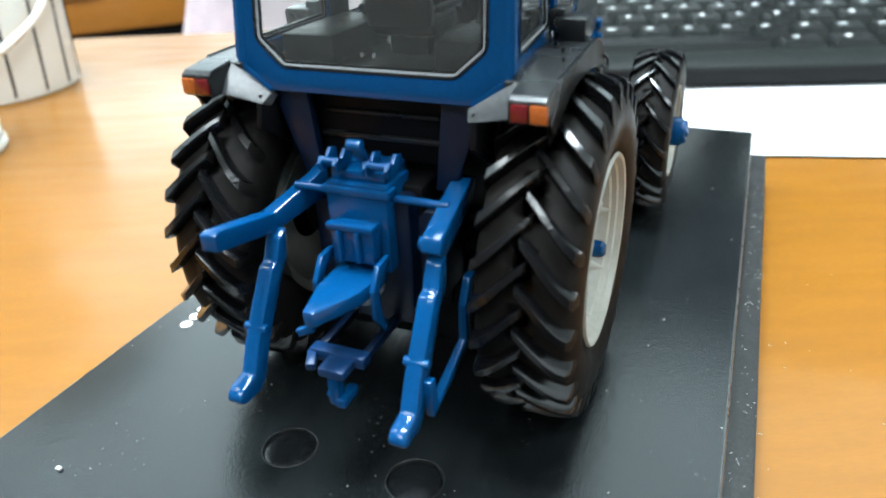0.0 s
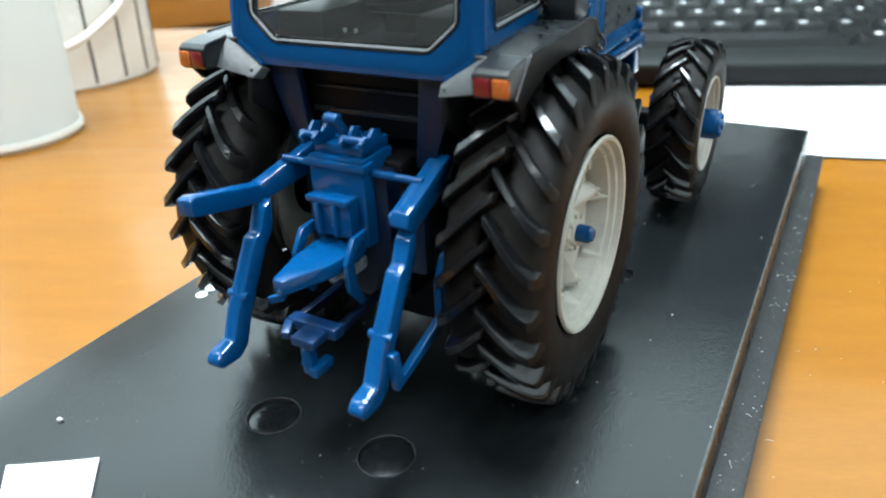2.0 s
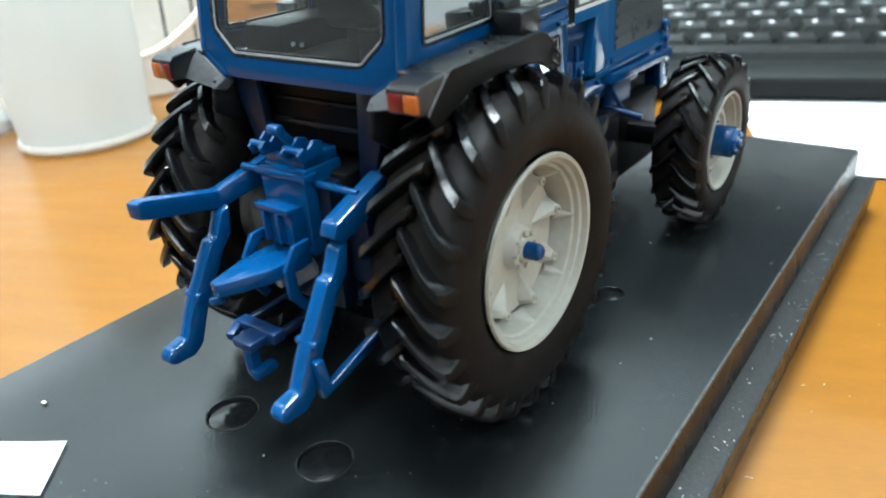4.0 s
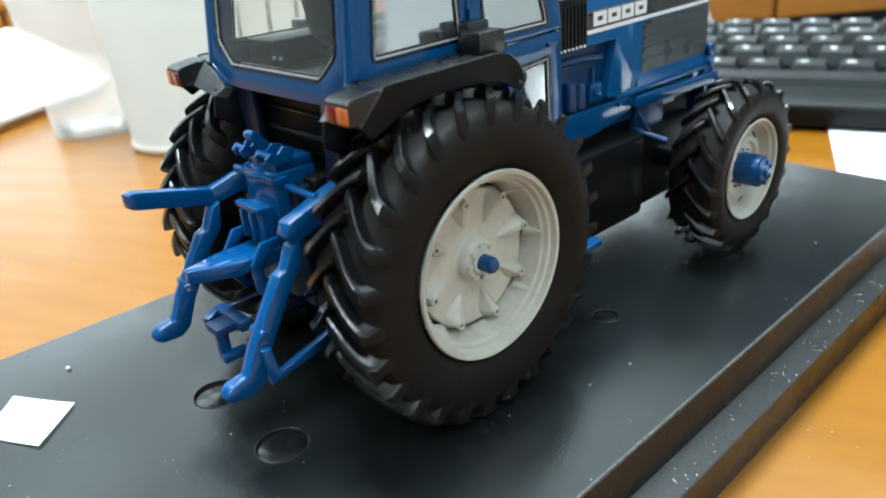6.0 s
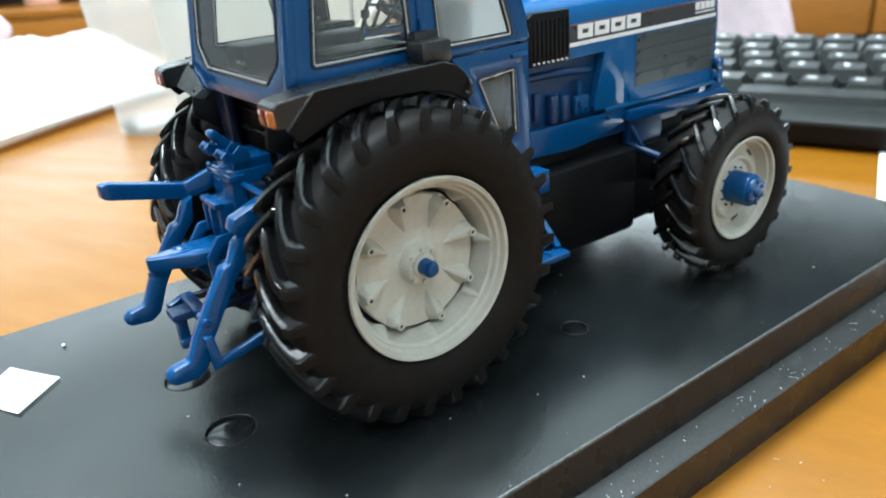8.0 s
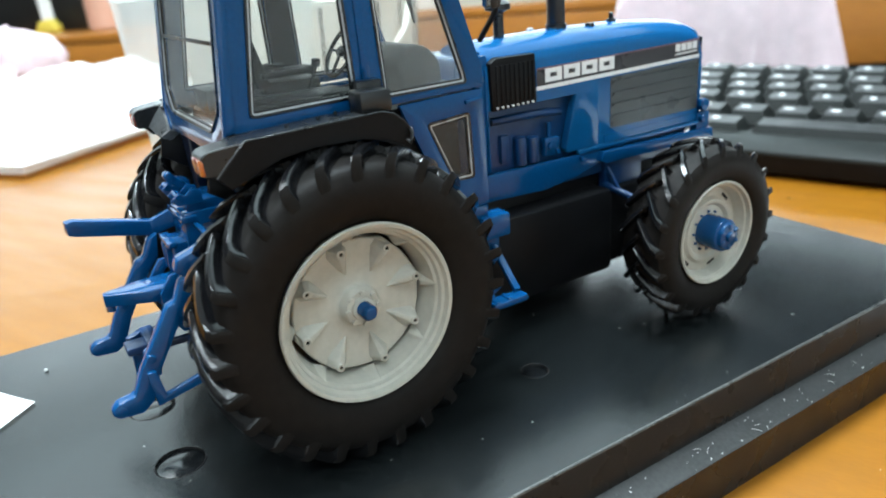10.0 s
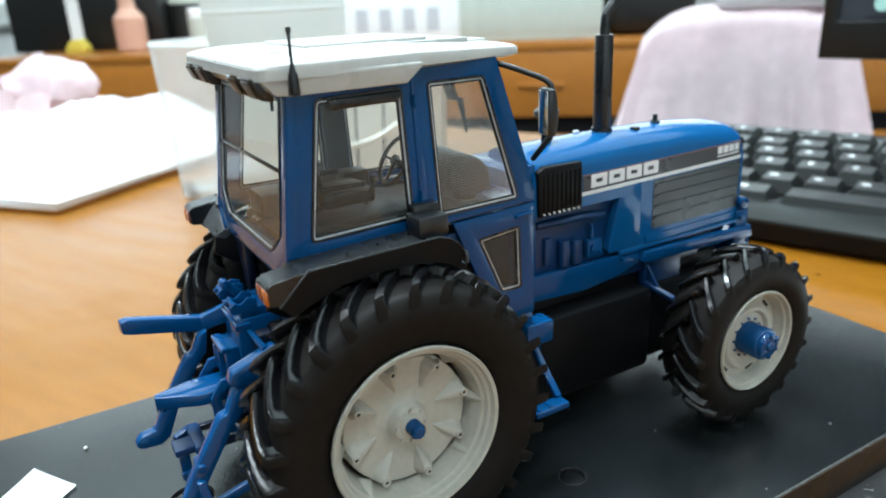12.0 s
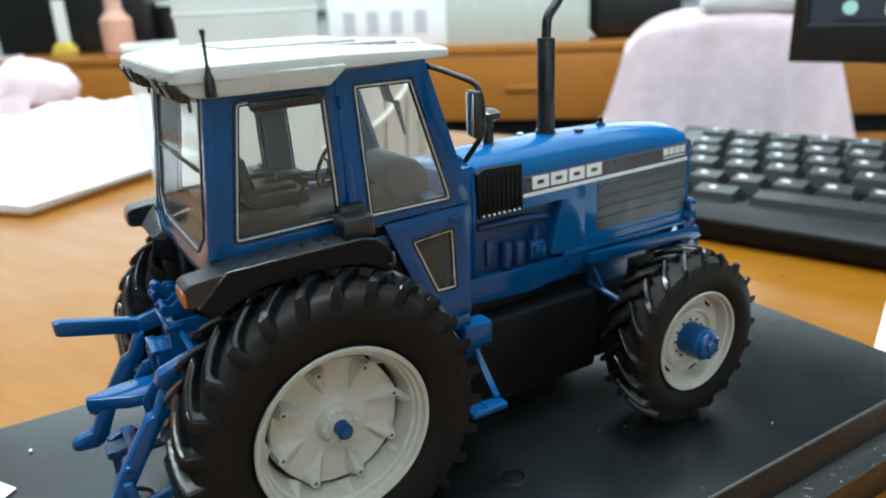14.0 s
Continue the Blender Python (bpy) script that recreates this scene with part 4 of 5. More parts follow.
def window(parent, name, outline, where, r=1.0, glazed=PANE):
    """Black gasket, bright trim and the pane of one window."""
    edge = rounded(outline, r)
    inner1, inner2, inner3 = (rounded(inset(outline, w), max(0.3, r - w)) for w in (0.40, 0.70, 1.05))
    part("gasket", ring(edge, inner1, lambda p, d: where(p, d - 0.12), 0.9), BLACK, parent, "black window gasket")
    pane = part(name, sheet_of(rounded(inset(outline, 0.3), r), where, 0.5), glazed, parent, "clear plastic window pane")
    part("window_trim", ring(inner1, inner2, lambda p, d: where(p, d + 0.12), 0.5), TRIM, parent, "bright silver window trim")
    part("inner_gasket", ring(inner2, inner3, lambda p, d: where(p, d + 0.3), 0.4), BLACK, parent)
    return pane


def holed(outer, inner, where, thick=1.5, r=1.0, b=0.18):
    return ring(near_corner(outer, inner), rounded(inner, r), where, thick, b)


cab = part("cab", join(rbox(-19.2, 19.2, -13.0, 34.5, 56, 58.5, 0.4), rbox(-17.5, 17.5, 30, 35.2, 38, 62, 0.6)), BLUE_DARK, tractor, "blue driver's cab with large windows")
rear_out = [(-23.0, 62.0), (-17.0, 57.4), (17.0, 57.4), (23.0, 62.0), (21.9, 89.2), (-21.9, 89.2)]
rear_in = [(-19.0, 65.0), (-14.3, 60.9), (14.3, 60.9), (19.0, 65.0), (18.6, 87.6), (-18.6, 87.6)]
back = part("rear_wall", holed(rear_out, rear_in, rear_at, 1.6, 1.2, 0.25), BLUE, cab, "blue rear cab frame with cut corners")
window(back, "rear_window", rear_in, rear_at, 1.2, REAR_PANE)
part("window_divider", bar(rear_at((-18.2, 75.5), 0.3), rear_at((18.2, 75.5), 0.3), 0.5, 0.6, 0.1), BLACK, back)
for x in (-1.2, 0.8):
    part("latch_pin", rbox(x - 0.14, x + 0.14, -15.2, -14.6, 62.9, 63.5, 0.05), TRIM, back)
for s in (1, -1):
    part("corner_plate", plate([(s * 16.6, 57.9), (s * 22.4, 62.0), (s * 22.0, 60.6), (s * 17.0, 56.9)], rear_at, -0.15, 0.8, 0.1), BLUE, back)
for s in (1, -1):
    w = side_at(s)
    quarter_out = [(-16.9, 60.6), (10.0, 61.4), (9.6, 90.3), (-13.2, 89.3)]
    quarter_in = [(-12.2, 63.6), (7.9, 63.9), (7.2, 87.2), (-8.9, 86.9)]
    quarter = part("quarter_panel", holed(quarter_out, quarter_in, w, 1.6, 1.2, 0.25), BLUE, cab, "blue cab side frame")
    window(quarter, "quarter_window", quarter_in, w, 1.2)
    part("window_vent", plate([(-6.8, 86.6), (6.9, 86.7), (6.2, 84.9), (-6.2, 84.8)], w, -0.8, 0.6, 0.4), BLACK, quarter, "black strip along the top of the window")
    for vy in (-4.6, 0.4, 5.2):
        part("vent_stud", cyl(w((vy, 85.7), -0.7), w((vy, 85.7), -1.0), 0.2, 8), BLACK_MATT, quarter)
    door_out = [(10.5, 61.4), (35.9, 61.8), (35.6, 66.0), (27.6, 90.3), (10.1, 90.3)]
    door_in = [(13.3, 62.9), (32.0, 62.9), (31.6, 65.0), (24.6, 87.5), (12.2, 87.5)]
    door = part("door", holed(door_out, door_in, w, 1.6, 0.9, 0.25), BLUE, cab, "blue cab door with a tall window")
    window(door, "door_window", door_in, w, 0.9, DOOR_PANE)
    low_out = [(16.2, 61.0), (26.5, 37.4), (35.9, 37.4), (35.9, 61.4)]
    low_in = [(21.8, 56.6), (27.4, 44.0), (32.6, 43.8), (32.2, 57.3)]
    low = part("door_panel", holed(low_out, low_in, w, 1.5, 0.9, 0.25), BLUE, door, "blue lower door panel")
    window(low, "foot_window", low_in, w, 0.9, FOOT_PANE)
    part("door_sill", plate([(26.8, 37.3), (35.8, 37.3), (35.8, 34.2), (28.5, 34.2)], w, 0.2, 4.0, 0.3), BLUE, cab)
    part("door_post", plate([(9.3, 62), (10.9, 62), (10.5, 90), (9.0, 90)], w, -0.25, 0.6, 0.2), BLUE, cab)
    for z0 in (66.5, 83.5):
        part("hinge", cyl(w((9.6, z0), -0.5), w((9.6, z0 + 2.2), -0.5), 0.5, 10), BLUE, door)
    part("door_handle", plate([(31.0, 58.9), (35.2, 59.1), (35.2, 59.9), (31.0, 59.7)], w, -0.7, 0.3, 0.15), BLUE, door)
    part("cab_post", bar(front_at((s * 18.5, 62), 0.4), front_at((s * 17.6, 90), 0.4), 1.8, 1.6, 0.3), BLUE, cab, "blue slanting front post")
    part("cab_rail", bar(w((-13.5, 89.4), 0.9), w((27.8, 90.0), 0.9), 1.6, 1.5, 0.3), BLUE, cab)
part("windscreen", sheet_of([(-17.5, 62.5), (17.5, 62.5), (17.0, 90), (-17.0, 90)], front_at, 0.5), PANE, cab, "clear plastic windscreen")
part("scuttle", join(rbox(-18.6, 18.6, 34.6, 36.0, 38, 62.5, 0.4), rbox(-9.2, 9.2, 36, 44.5, 40, 66.0, 0.6)), BLUE, cab, "blue bulkhead between cab and hood")
part("box_under_door", join(rbox(16.0, 20.6, 33.5, 40.5, 29.5, 34.6, 0.5), rbox(12, 17, 30, 40, 25, 30, 0.5)), BLUE, tractor, "blue box under the door")
part("box_under_door", join(rbox(-20.6, -16.0, 33.5, 40.5, 29.5, 34.6, 0.5), rbox(-17, -12, 30, 40, 25, 30, 0.5)), BLUE, tractor)

# inside the cab
part("cab_tub", join(rbox(-18.3, 18.3, -12, 34, 58.4, 60.2, 0.4), rbox(8.5, 18.0, -11, 9, 60, 65.0, 0.8), rbox(-18.0, -8.5, -11, 9, 60, 65.0, 0.8)), INTERIOR, cab, "black moulded cab floor and side consoles")
seat = part("seat", join(rbox(-5.6, 5.6, -3.5, 8.0, 63.5, 66.6, 1.0), rbox(-3.5, 3.5, -1, 6, 60, 64, 0.5)), INTERIOR, cab, "black driver's seat")
part("backrest", prism([(-4.6, 65.0), (-6.2, 74.0), (-4.2, 74.6), (-1.8, 65.5)], "x", -5.6, 5.6, 0.8), INTERIOR, seat)
for s in (1, -1):
    part("armrest", rbox(s * 6.6 - 0.8, s * 6.6 + 0.8, -4, 5, 67.4, 68.6, 0.5), INTERIOR, seat)
dash = part("dashboard", prism([(25.5, 60), (23.8, 66.0), (25.2, 69.0), (28.0, 70.2), (31.5, 69.2), (34.0, 66.4), (34.5, 60)], "x", -7.5, 7.5, 1.4, 3), INTERIOR_GREY, cab, "dark grey dashboard hood")
part("steering_column", cyl((0, 25, 64), (0, 16.0, 69.0), 0.9, 12), INTERIOR, dash)
wheel_ring = tube([(5.2 * math.cos(a), 5.2 * math.sin(a), 0) for a in (2 * math.pi * i / 32 for i in range(33))], 0.45, 8)
wheel_ring = join(wheel_ring, bar((-5, 0, 0), (5, 0, 0), 0.5, 0.7, 0.1), bar((0, 0, 0), (0, -5, 0), 0.7, 0.5, 0.1), cyl((0, 0, -0.4), (0, 0, 0.5), 1.1, 14))
wheel_ring.transform(Matrix.Translation((0, 15.2, 69.8)) @ Matrix.Rotation(radians(58), 4, "X"))
part("steering_wheel", wheel_ring, INTERIOR, dash, "black three-spoke steering wheel")
part("lever", join(cyl((10.5, 3, 64), (10.8, 5.0, 69.2), 0.35, 8), cyl((10.8, 5.0, 69), (10.9, 5.2, 70.4), 0.8, 10, b=0.2)), INTERIOR, dash)
part("inner_post", plate([(7.6, 60.5), (12.9, 60.5), (12.0, 89), (7.2, 89)], side_at(-1), 1.7, 2.4, 0.15), INTERIOR_GREY, cab, "dark inner lining of the cab post")
part("control_box", rbox(-12.5, -7.5, 6.5, 12.5, 63, 67.0, 0.5), INTERIOR, cab)
part("cab_mirror", join(plate([(1.0, 81.0), (4.6, 81.0), (4.6, 84.8), (1.0, 84.8)], front_at, 2.2, 3.0, 0.2), bar(front_at((2.8, 84.6), 2.4), front_at((2.8, 90), 1.2), 0.4, 0.4, 0)), INTERIOR_GREY, cab, "small inside mirror")
part("wiper", join(tube([front_at((3.0, 81), 1.2), front_at((2.2, 77.5), 1.2), front_at((1.2, 73.6), 1.2)], 0.7, 6, 0.25)), INTERIOR, cab, "black wiper arm")
part("head_lining", rbox(-18.5, 18.5, -12, 27, 89.0, 90.2, 0.2), INTERIOR_GREY, cab)

# roof
bm = bmesh.new()
plan = [(-22.8, -18.6), (22.8, -18.6), (24.0, -16.8), (22.6, 10), (18.2, 33.2), (16.2, 34.6), (-16.2, 34.6), (-18.2, 33.2), (-22.6, 10), (-24.0, -16.8)]
plan = rounded(plan, 2.6, 4)
levels = ((1.0, 90.0, 0.94), (1.0, 90.5, 1.0), (1.0, 92.2, 1.0), (1.0, 92.65, 0.992), (1.0, 92.95, 0.972), (1.0, 93.4, 0.90), (1.0, 93.9, 0.78), (1.0, 94.1, 0.5))
rows = []
for _, z, f in levels:
    rows.append([bm.verts.new((x * f, 8 + (y - 8) * f, z - (0.035 * max(0, y - 10) if z > 92 else 0))) for x, y in plan])
for p, q in zip(rows, rows[1:]):
    for i in range(len(plan)):
        j = (i + 1) % len(plan)
        bm.faces.new((p[i], p[j], q[j], q[i]))
bm.faces.new(rows[0][::-1])
bm.faces.new(rows[-1])
roof = part("roof", bm, ROOF, tractor, "off-white plastic cab roof", sharp=24)
for s in (1, -1):
    part("roof_skirt", prism([(-17.6, 90.4), (-15.6, 88.2), (-13.0, 87.9), (7.0, 88.0), (10.2, 90.6), (10.2, 91.2), (-17.6, 91.2)], "x", s * 20.5, s * 23.4, 0.3), ROOF, roof, "off-white skirt along the roof edge")
part("rear_skirt", prism([(-18.2, 91.2), (-16.6, 88.9), (-15.0, 88.3), (-14.2, 91.2)], "x", -22.5, 22.5, 0.3), ROOF, roof, "off-white skirt under the rear roof edge")
part("roof_hatch", rbox(-11, 11, -6, 18, 93.5, 94.55, 0.4), ROOF, roof, "raised roof hatch")
part("roof_ridge", rbox(-14.0, 14.0, 21, 29, 92.4, 93.5, 0.3), ROOF, roof)
for s in (1, -1):
    part("roof_rib", rbox(s * 15.0 - 0.5, s * 15.0 + 0.5, -13, 24, 93.1, 94.1, 0.25), ROOF, roof)
for x in (-19.5, -11.5, 11.5, 19.5):
    lamp = part("work_lamp", prism([(-19.0, 91.0), (-17.4, 87.6), (-15.6, 87.2), (-15.0, 91.2)], "x", x - 2.9, x + 2.9, 0.25), BLACK, roof, "black rear work lamp housing")
    part("lamp_glass", bar((x, -18.95, 90.4), (x, -17.75, 87.9), 4.4, 0.3, 0.1), INTERIOR_GREY, lamp, "dark grey ribbed lamp glass")
for x in (-13.5, 20.8):
    part("roof_pin", cyl((x, -15.5, 85.8), (x, -15.5, 88.4), 0.28, 8), BLACK, roof)
antenna = part("antenna_mount", join(cyl((24.3, -12.8, 88.2), (24.3, -12.8, 91.5), 0.95, 14, 0.7, 0.2), cyl((24.3, -12.8, 91.2), (24.3, -12.8, 93.0), 0.6, 12, 0.3)), BLACK, roof, "black antenna foot")
part("antenna_rod", join(cyl((24.3, -12.8, 92.5), (24.3, -12.8, 97.6), 0.24, 8, 0.3), cyl((24.3, -12.8, 97.2), (24.3, -12.8, 98.1), 0.42, 8)), BLACK, antenna)

# outside mirrors on bent arms
for s in (1, -1):
    arm = part("mirror_arm", tube(smooth_path([(s * 17.5, 27.5, 89.4), (s * 20.8, 29.5, 88.6), (s * 27.4, 33.4, 86.2), (s * 28.2, 34.0, 83.0), (s * 28.2, 34.2, 77.2), (s * 20.5, 35.0, 70.6)]), 0.55, 10), BLACK, tractor, "bent black mirror arm")
    head = rbox(-2.1, 2.1, -0.8, 0.8, -4.2, 4.2, 0.5)
    head.transform(Matrix.Translation((s * 29.2, 31.6, 81.0)) @ Matrix.Rotation(radians(s * -12), 4, "Z"))
    mirror_head = part("mirror_head", head, BLACK, arm, "black upright mirror head")
    face = rbox(-1.8, 1.8, -0.95, -0.76, -3.8, 3.8, 0.1)
    face.transform(Matrix.Translation((s * 29.2, 31.6, 81.0)) @ Matrix.Rotation(radians(s * -12), 4, "Z"))
    part("mirror_face", face, CHROME, mirror_head, "silvery mirror face")

# fenders with tail lamps
for s in (1, -1):
    top = [(-17.2, 61.4), (-15.5, 61.7), (8.2, 62.3), (10.4, 61.6), (12.2, 60.2), (13.4, 58.4), (13.9, 56.4), (13.1, 56.3), (12.5, 58.1), (11.4, 59.6), (10.0, 60.7), (8.0, 61.3), (-15.5, 60.7), (-17.2, 60.5)]
    fender = part("fender", prism(top, "x", s * 21.6, s * 29.2, 0.16, 1), FENDER_SHEEN, tractor, "black plastic rear fender, ceiling sheen in its colour", sharp=18)
    arch = [(-20.7, 56.8), (-15.6, 61.75), (8.2, 62.35), (10.45, 61.65), (12.25, 60.25), (13.45, 58.45), (13.95, 56.4), (12.9, 55.4), (11.4, 56.2), (8.5, 57.6), (4, 58.4), (-4, 58.6), (-10, 58.0), (-15, 56.2), (-18.8, 54.6)]
    part("fender_skirt", prism(arch, "x", s * 28.4, s * 29.3, 0.16, 1), BLACK_MATT, fender, "black upright fender skirt", sharp=18)
    part("fender_edge", tube([(s * 29.2, y, z) for y, z in arch[:7]], 0.2, 8), BLACK, fender, "thin rolled fender edge")
    corner = bmesh.new()
    quad = [(23.4, -17.0, 61.6), (24.9, -20.4, 57.4), (17.0, -19.6, 55.8), (16.4, -17.6, 57.2)]
    lo, hi = ([corner.verts.new((s * x, y + d, z - 0.4 * d)) for x, y, z in quad] for d in (0, 2.2))
    for k in range(4):
        corner.faces.new((lo[k], lo[(k + 1) % 4], hi[(k + 1) % 4], hi[k]))
    corner.faces.new(lo)
    corner.faces.new(hi[::-1])
    bmesh.ops.recalc_face_normals(corner, faces=corner.faces[:])
    part("fender_back", bevel(corner, 0.2, 2), FENDER_REFLECT, fender, "sloping glossy fender corner beside the lamp, reflection in its grey", sharp=20)
    lamp = part("tail_lamp", prism([(-22.4, 57.2), (-22.6, 60.4), (-21.6, 61.1), (-16.5, 61.7), (-18.8, 56.9)], "x", s * 26.5 - 2.7, s * 26.5 + 2.7, 0.2, 1), BLACK, fender, "black tail lamp housing", sharp=18)
    part("red_lens", rbox(s * 25.4 - 1.2, s * 25.4 + 1.2, -22.8, -22.1, 57.5, 60.0, 0.25), RED_LENS, lamp, "red lens")
    part("amber_lens", rbox(s * 28.0 - 1.2, s * 28.0 + 1.2, -22.8, -22.1, 57.5, 60.0, 0.25), AMBER_LENS, lamp, "amber lens")
    part("marker_box", join(rbox(s * 25.2 - 2.6, s * 25.2 + 2.6, 5.2, 11.2, 62.0, 65.8, 0.5), rbox(s * 22.8 - 1.2, s * 22.8 + 1.2, 6.5, 11.5, 63.5, 67.0, 0.4)), BLACK, fender, "black marker lamp box")
    part("fender_hook", tube(smooth_path([(s * 29.3, 12.5, 57.0), (s * 30.2, 12.7, 56.4), (s * 30.2, 13.2, 58.0), (s * 29.3, 13.4, 58.8)], 4), 0.3, 8), BLACK, fender)
    for k, (x, y) in enumerate(((27.5, -8), (26.0, -2), (24.0, 2))):
        part("stud", cyl((s * x, y, 62.3), (s * x, y, 62.85), 0.32, 8), BLACK, fender)

# rear linkage, all blue
def flat_arm(path, w, heights, b=0.35):
    """A bent bar of rectangular section along a path, w wide and as high as given at each point."""
    bm = bmesh.new()
    pts = [Vector(p) for p in path]
    rows = []
    for k, p in enumerate(pts):
        d = pts[min(k + 1, len(pts) - 1)] - pts[max(k - 1, 0)]
        n = Vector((-d.y, d.x, 0)).normalized() * (w / 2)
        up = Vector((0, 0, heights[k] / 2))
        rows.append([bm.verts.new(p + n * a + up * c) for a, c in ((-1, -1), (1, -1), (1, 1), (-1, 1))])
    for p, q in zip(rows, rows[1:]):
        for i in range(4):
            bm.faces.new((p[i], p[(i + 1) % 4], q[(i + 1) % 4], q[i]))
    bm.faces.new(rows[0][::-1])
    bm.faces.new(rows[-1])
    bmesh.ops.recalc_face_normals(bm, faces=bm.faces[:])
    return bevel(bm, b)


link_group = part("lift_housing", join(rbox(-5.4, 5.0, -22.5, -14, 31, 45.6, 0.4), rbox(-4.8, 4.4, -21.4, -14, 45.4, 47.4, 0.3)), BLUE, tractor, "blue lift housing")
part("valve_cover", rbox(-3.7, 3.7, -25.2, -22.4, 33.5, 40.0, 0.4), BLUE, link_group)
part("housing_flange", rbox(-6.0, 5.6, -23.0, -20, 43.8, 45.0, 0.2), BLUE, link_group)
for x in (-5.3, -2.8, 2.3, 5.8):
    part("clevis_plate", prism([(-18.5, 47.3), (-23.2, 47.5), (-23.8, 48.8), (-22.6, 49.7), (-21.4, 49.2), (-20.2, 50.3), (-18.5, 49.8)], "x", x - 0.3, x + 0.3, 0.08), BLUE, link_group)
for x0, x1 in ((-5.8, -2.4), (1.8, 6.3)):
    part("clevis_pin", cyl((x0, -22.6, 49.0), (x1, -22.6, 49.0), 0.6, 12), BLUE, link_group)
part("top_lever", join(bar((0.3, -19.0, 48.0), (0.7, -22.8, 52.0), 1.5, 1.5, 0.3), cyl((-0.5, -22.8, 52.0), (1.9, -22.8, 52.0), 0.9, 12, b=0.2)), BLUE, link_group)
for x in (-2.0, 1.2):
    part("rib", rbox(x - 0.4, x + 0.4, -26.2, -24.8, 34, 39.2, 0.2), BLUE, link_group)
part("rib_top", rbox(-4.0, 4.0, -26.0, -24.2, 39.2, 40.3, 0.25), BLUE, link_group)
part("rock_shaft", cyl((-12, -20.6, 43.4), (14.2, -20.2, 43.0), 0.65, 16), BLUE, link_group, "blue cross shaft")
part("lift_arm", flat_arm([(-13.4, -41.0, 42.5), (-13.6, -39.6, 42.3), (-14.7, -25.4, 38.7), (-10.6, -17.6, 42.2), (-10.2, -15.5, 43.0)], 2.6, (2.6, 3.3, 3.2, 4.4, 4.4)), BLUE, link_group, "blue lift arm pointing backwards")
part("lift_arm", join(prism([(-12.2, 44.2), (-14.2, 45.4), (-17.0, 44.4), (-26.8, 40.8), (-27.6, 38.8), (-26.0, 37.4), (-23.6, 37.9), (-15.0, 41.0)], "x", 12.4, 15.6, 0.32), cyl((11.6, -25.4, 39.0), (12.6, -25.4, 39.0), 1.1, 14)), BLUE, link_group, "short blue lift arm")
for s, x in ((-1, -13.2), (1, 14.3)):
    prof = [(-25.0, 38.0), (-27.2, 37.0), (-28.8, 33.4), (-30.2, 33.0), (-36.6, 22.8), (-38.6, 18.4), (-41.6, 17.9), (-42.7, 17.0), (-42.8, 15.9), (-41.8, 15.0), (-37.8, 14.7), (-35.8, 16.2), (-33.6, 21.4), (-28.0, 30.5), (-25.8, 33.0)]
    link = part("lower_link", prism(prof, "x", x - 1.4, x + 1.4, 0.5), BLUE, link_group, "blue lower hitch link")
    part("link_eye", cyl((x - 1.5, -41.2, 16.4), (x + 1.5, -41.2, 16.4), 0.95, 18, b=0.25), BLUE, link)
    part("link_pin", cyl((x - 2.0, -34.6, 24.6), (x + 2.0, -34.6, 24.6), 0.8, 14, b=0.2), BLUE, link)
    if s > 0:
        part("stay_bar", join(prism([(-17.0, 31.0), (-19.5, 31.0), (-21.8, 27.0), (-21.9, 20.8), (-33.6, 17.6), (-34.4, 22.6), (-36.0, 22.6), (-35.4, 15.8), (-20.8, 18.9), (-19.9, 20.4), (-19.9, 26.0)], "x", x + s * 1.4, x + s * 2.8, 0.3)), BLUE, link_group, "blue stay bar")
part("hitch_tongue", prism([(-3.6, -22.5), (6.2 - 2, -22.5), (4.6, -25.5), (4.0, -31.2), (0.4, -38.6), (-1.4, -38.5), (-3.2, -31.5)], "z", 29.9, 32.4, 0.35), BLUE, link_group, "pointed blue hitch tongue")
part("tongue_lip", bar((-3.0, -38.0, 28.2), (-0.6, -37.2, 29.0), 0.9, 1.2, 0.2), BLUE, link_group)
for x in (-5.0, 4.9):
    part("side_guide", prism([(-23.5, 35.0), (-27.0, 34.8), (-29.4, 31.4), (-29.2, 26.5), (-26.6, 22.8), (-25.2, 23.4), (-27.2, 27.0), (-27.4, 31.0), (-25.8, 32.8), (-23.5, 33.2)], "x", x - 0.45, x + 0.45, 0.18), BLUE, link_group)
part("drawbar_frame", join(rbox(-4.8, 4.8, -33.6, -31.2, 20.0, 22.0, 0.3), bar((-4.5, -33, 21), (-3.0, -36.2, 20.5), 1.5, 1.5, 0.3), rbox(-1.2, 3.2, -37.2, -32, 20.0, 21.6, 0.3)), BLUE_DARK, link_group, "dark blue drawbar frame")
for x in (-3.9, 3.9):
    part("drawbar_rail", rbox(x - 0.7, x + 0.7, -31.4, -20, 20.2, 21.6, 0.3), BLUE_SHADED, link_group, "blue drawbar rail, colour darkened for shade")
part("drawbar_hook", join(rbox(-0.4, 1.6, -36.4, -34.4, 14.2, 21.0, 0.4), rbox(0.8, 2.6, -36.6, -32.0, 14.0, 15.8, 0.4), cyl((-0.9, -35.4, 15.6), (-0.2, -35.4, 15.6), 0.6, 10)), BLUE, link_group, "blue hitch hook")
part("pto_shaft", join(cyl((0, -24, 27), (0, -19, 27), 2.2, 20, b=0.3), cyl((0, -27, 27), (0, -23, 27), 1.0, 14, b=0.2)), TRIM, link_group, "grey take-off shaft")

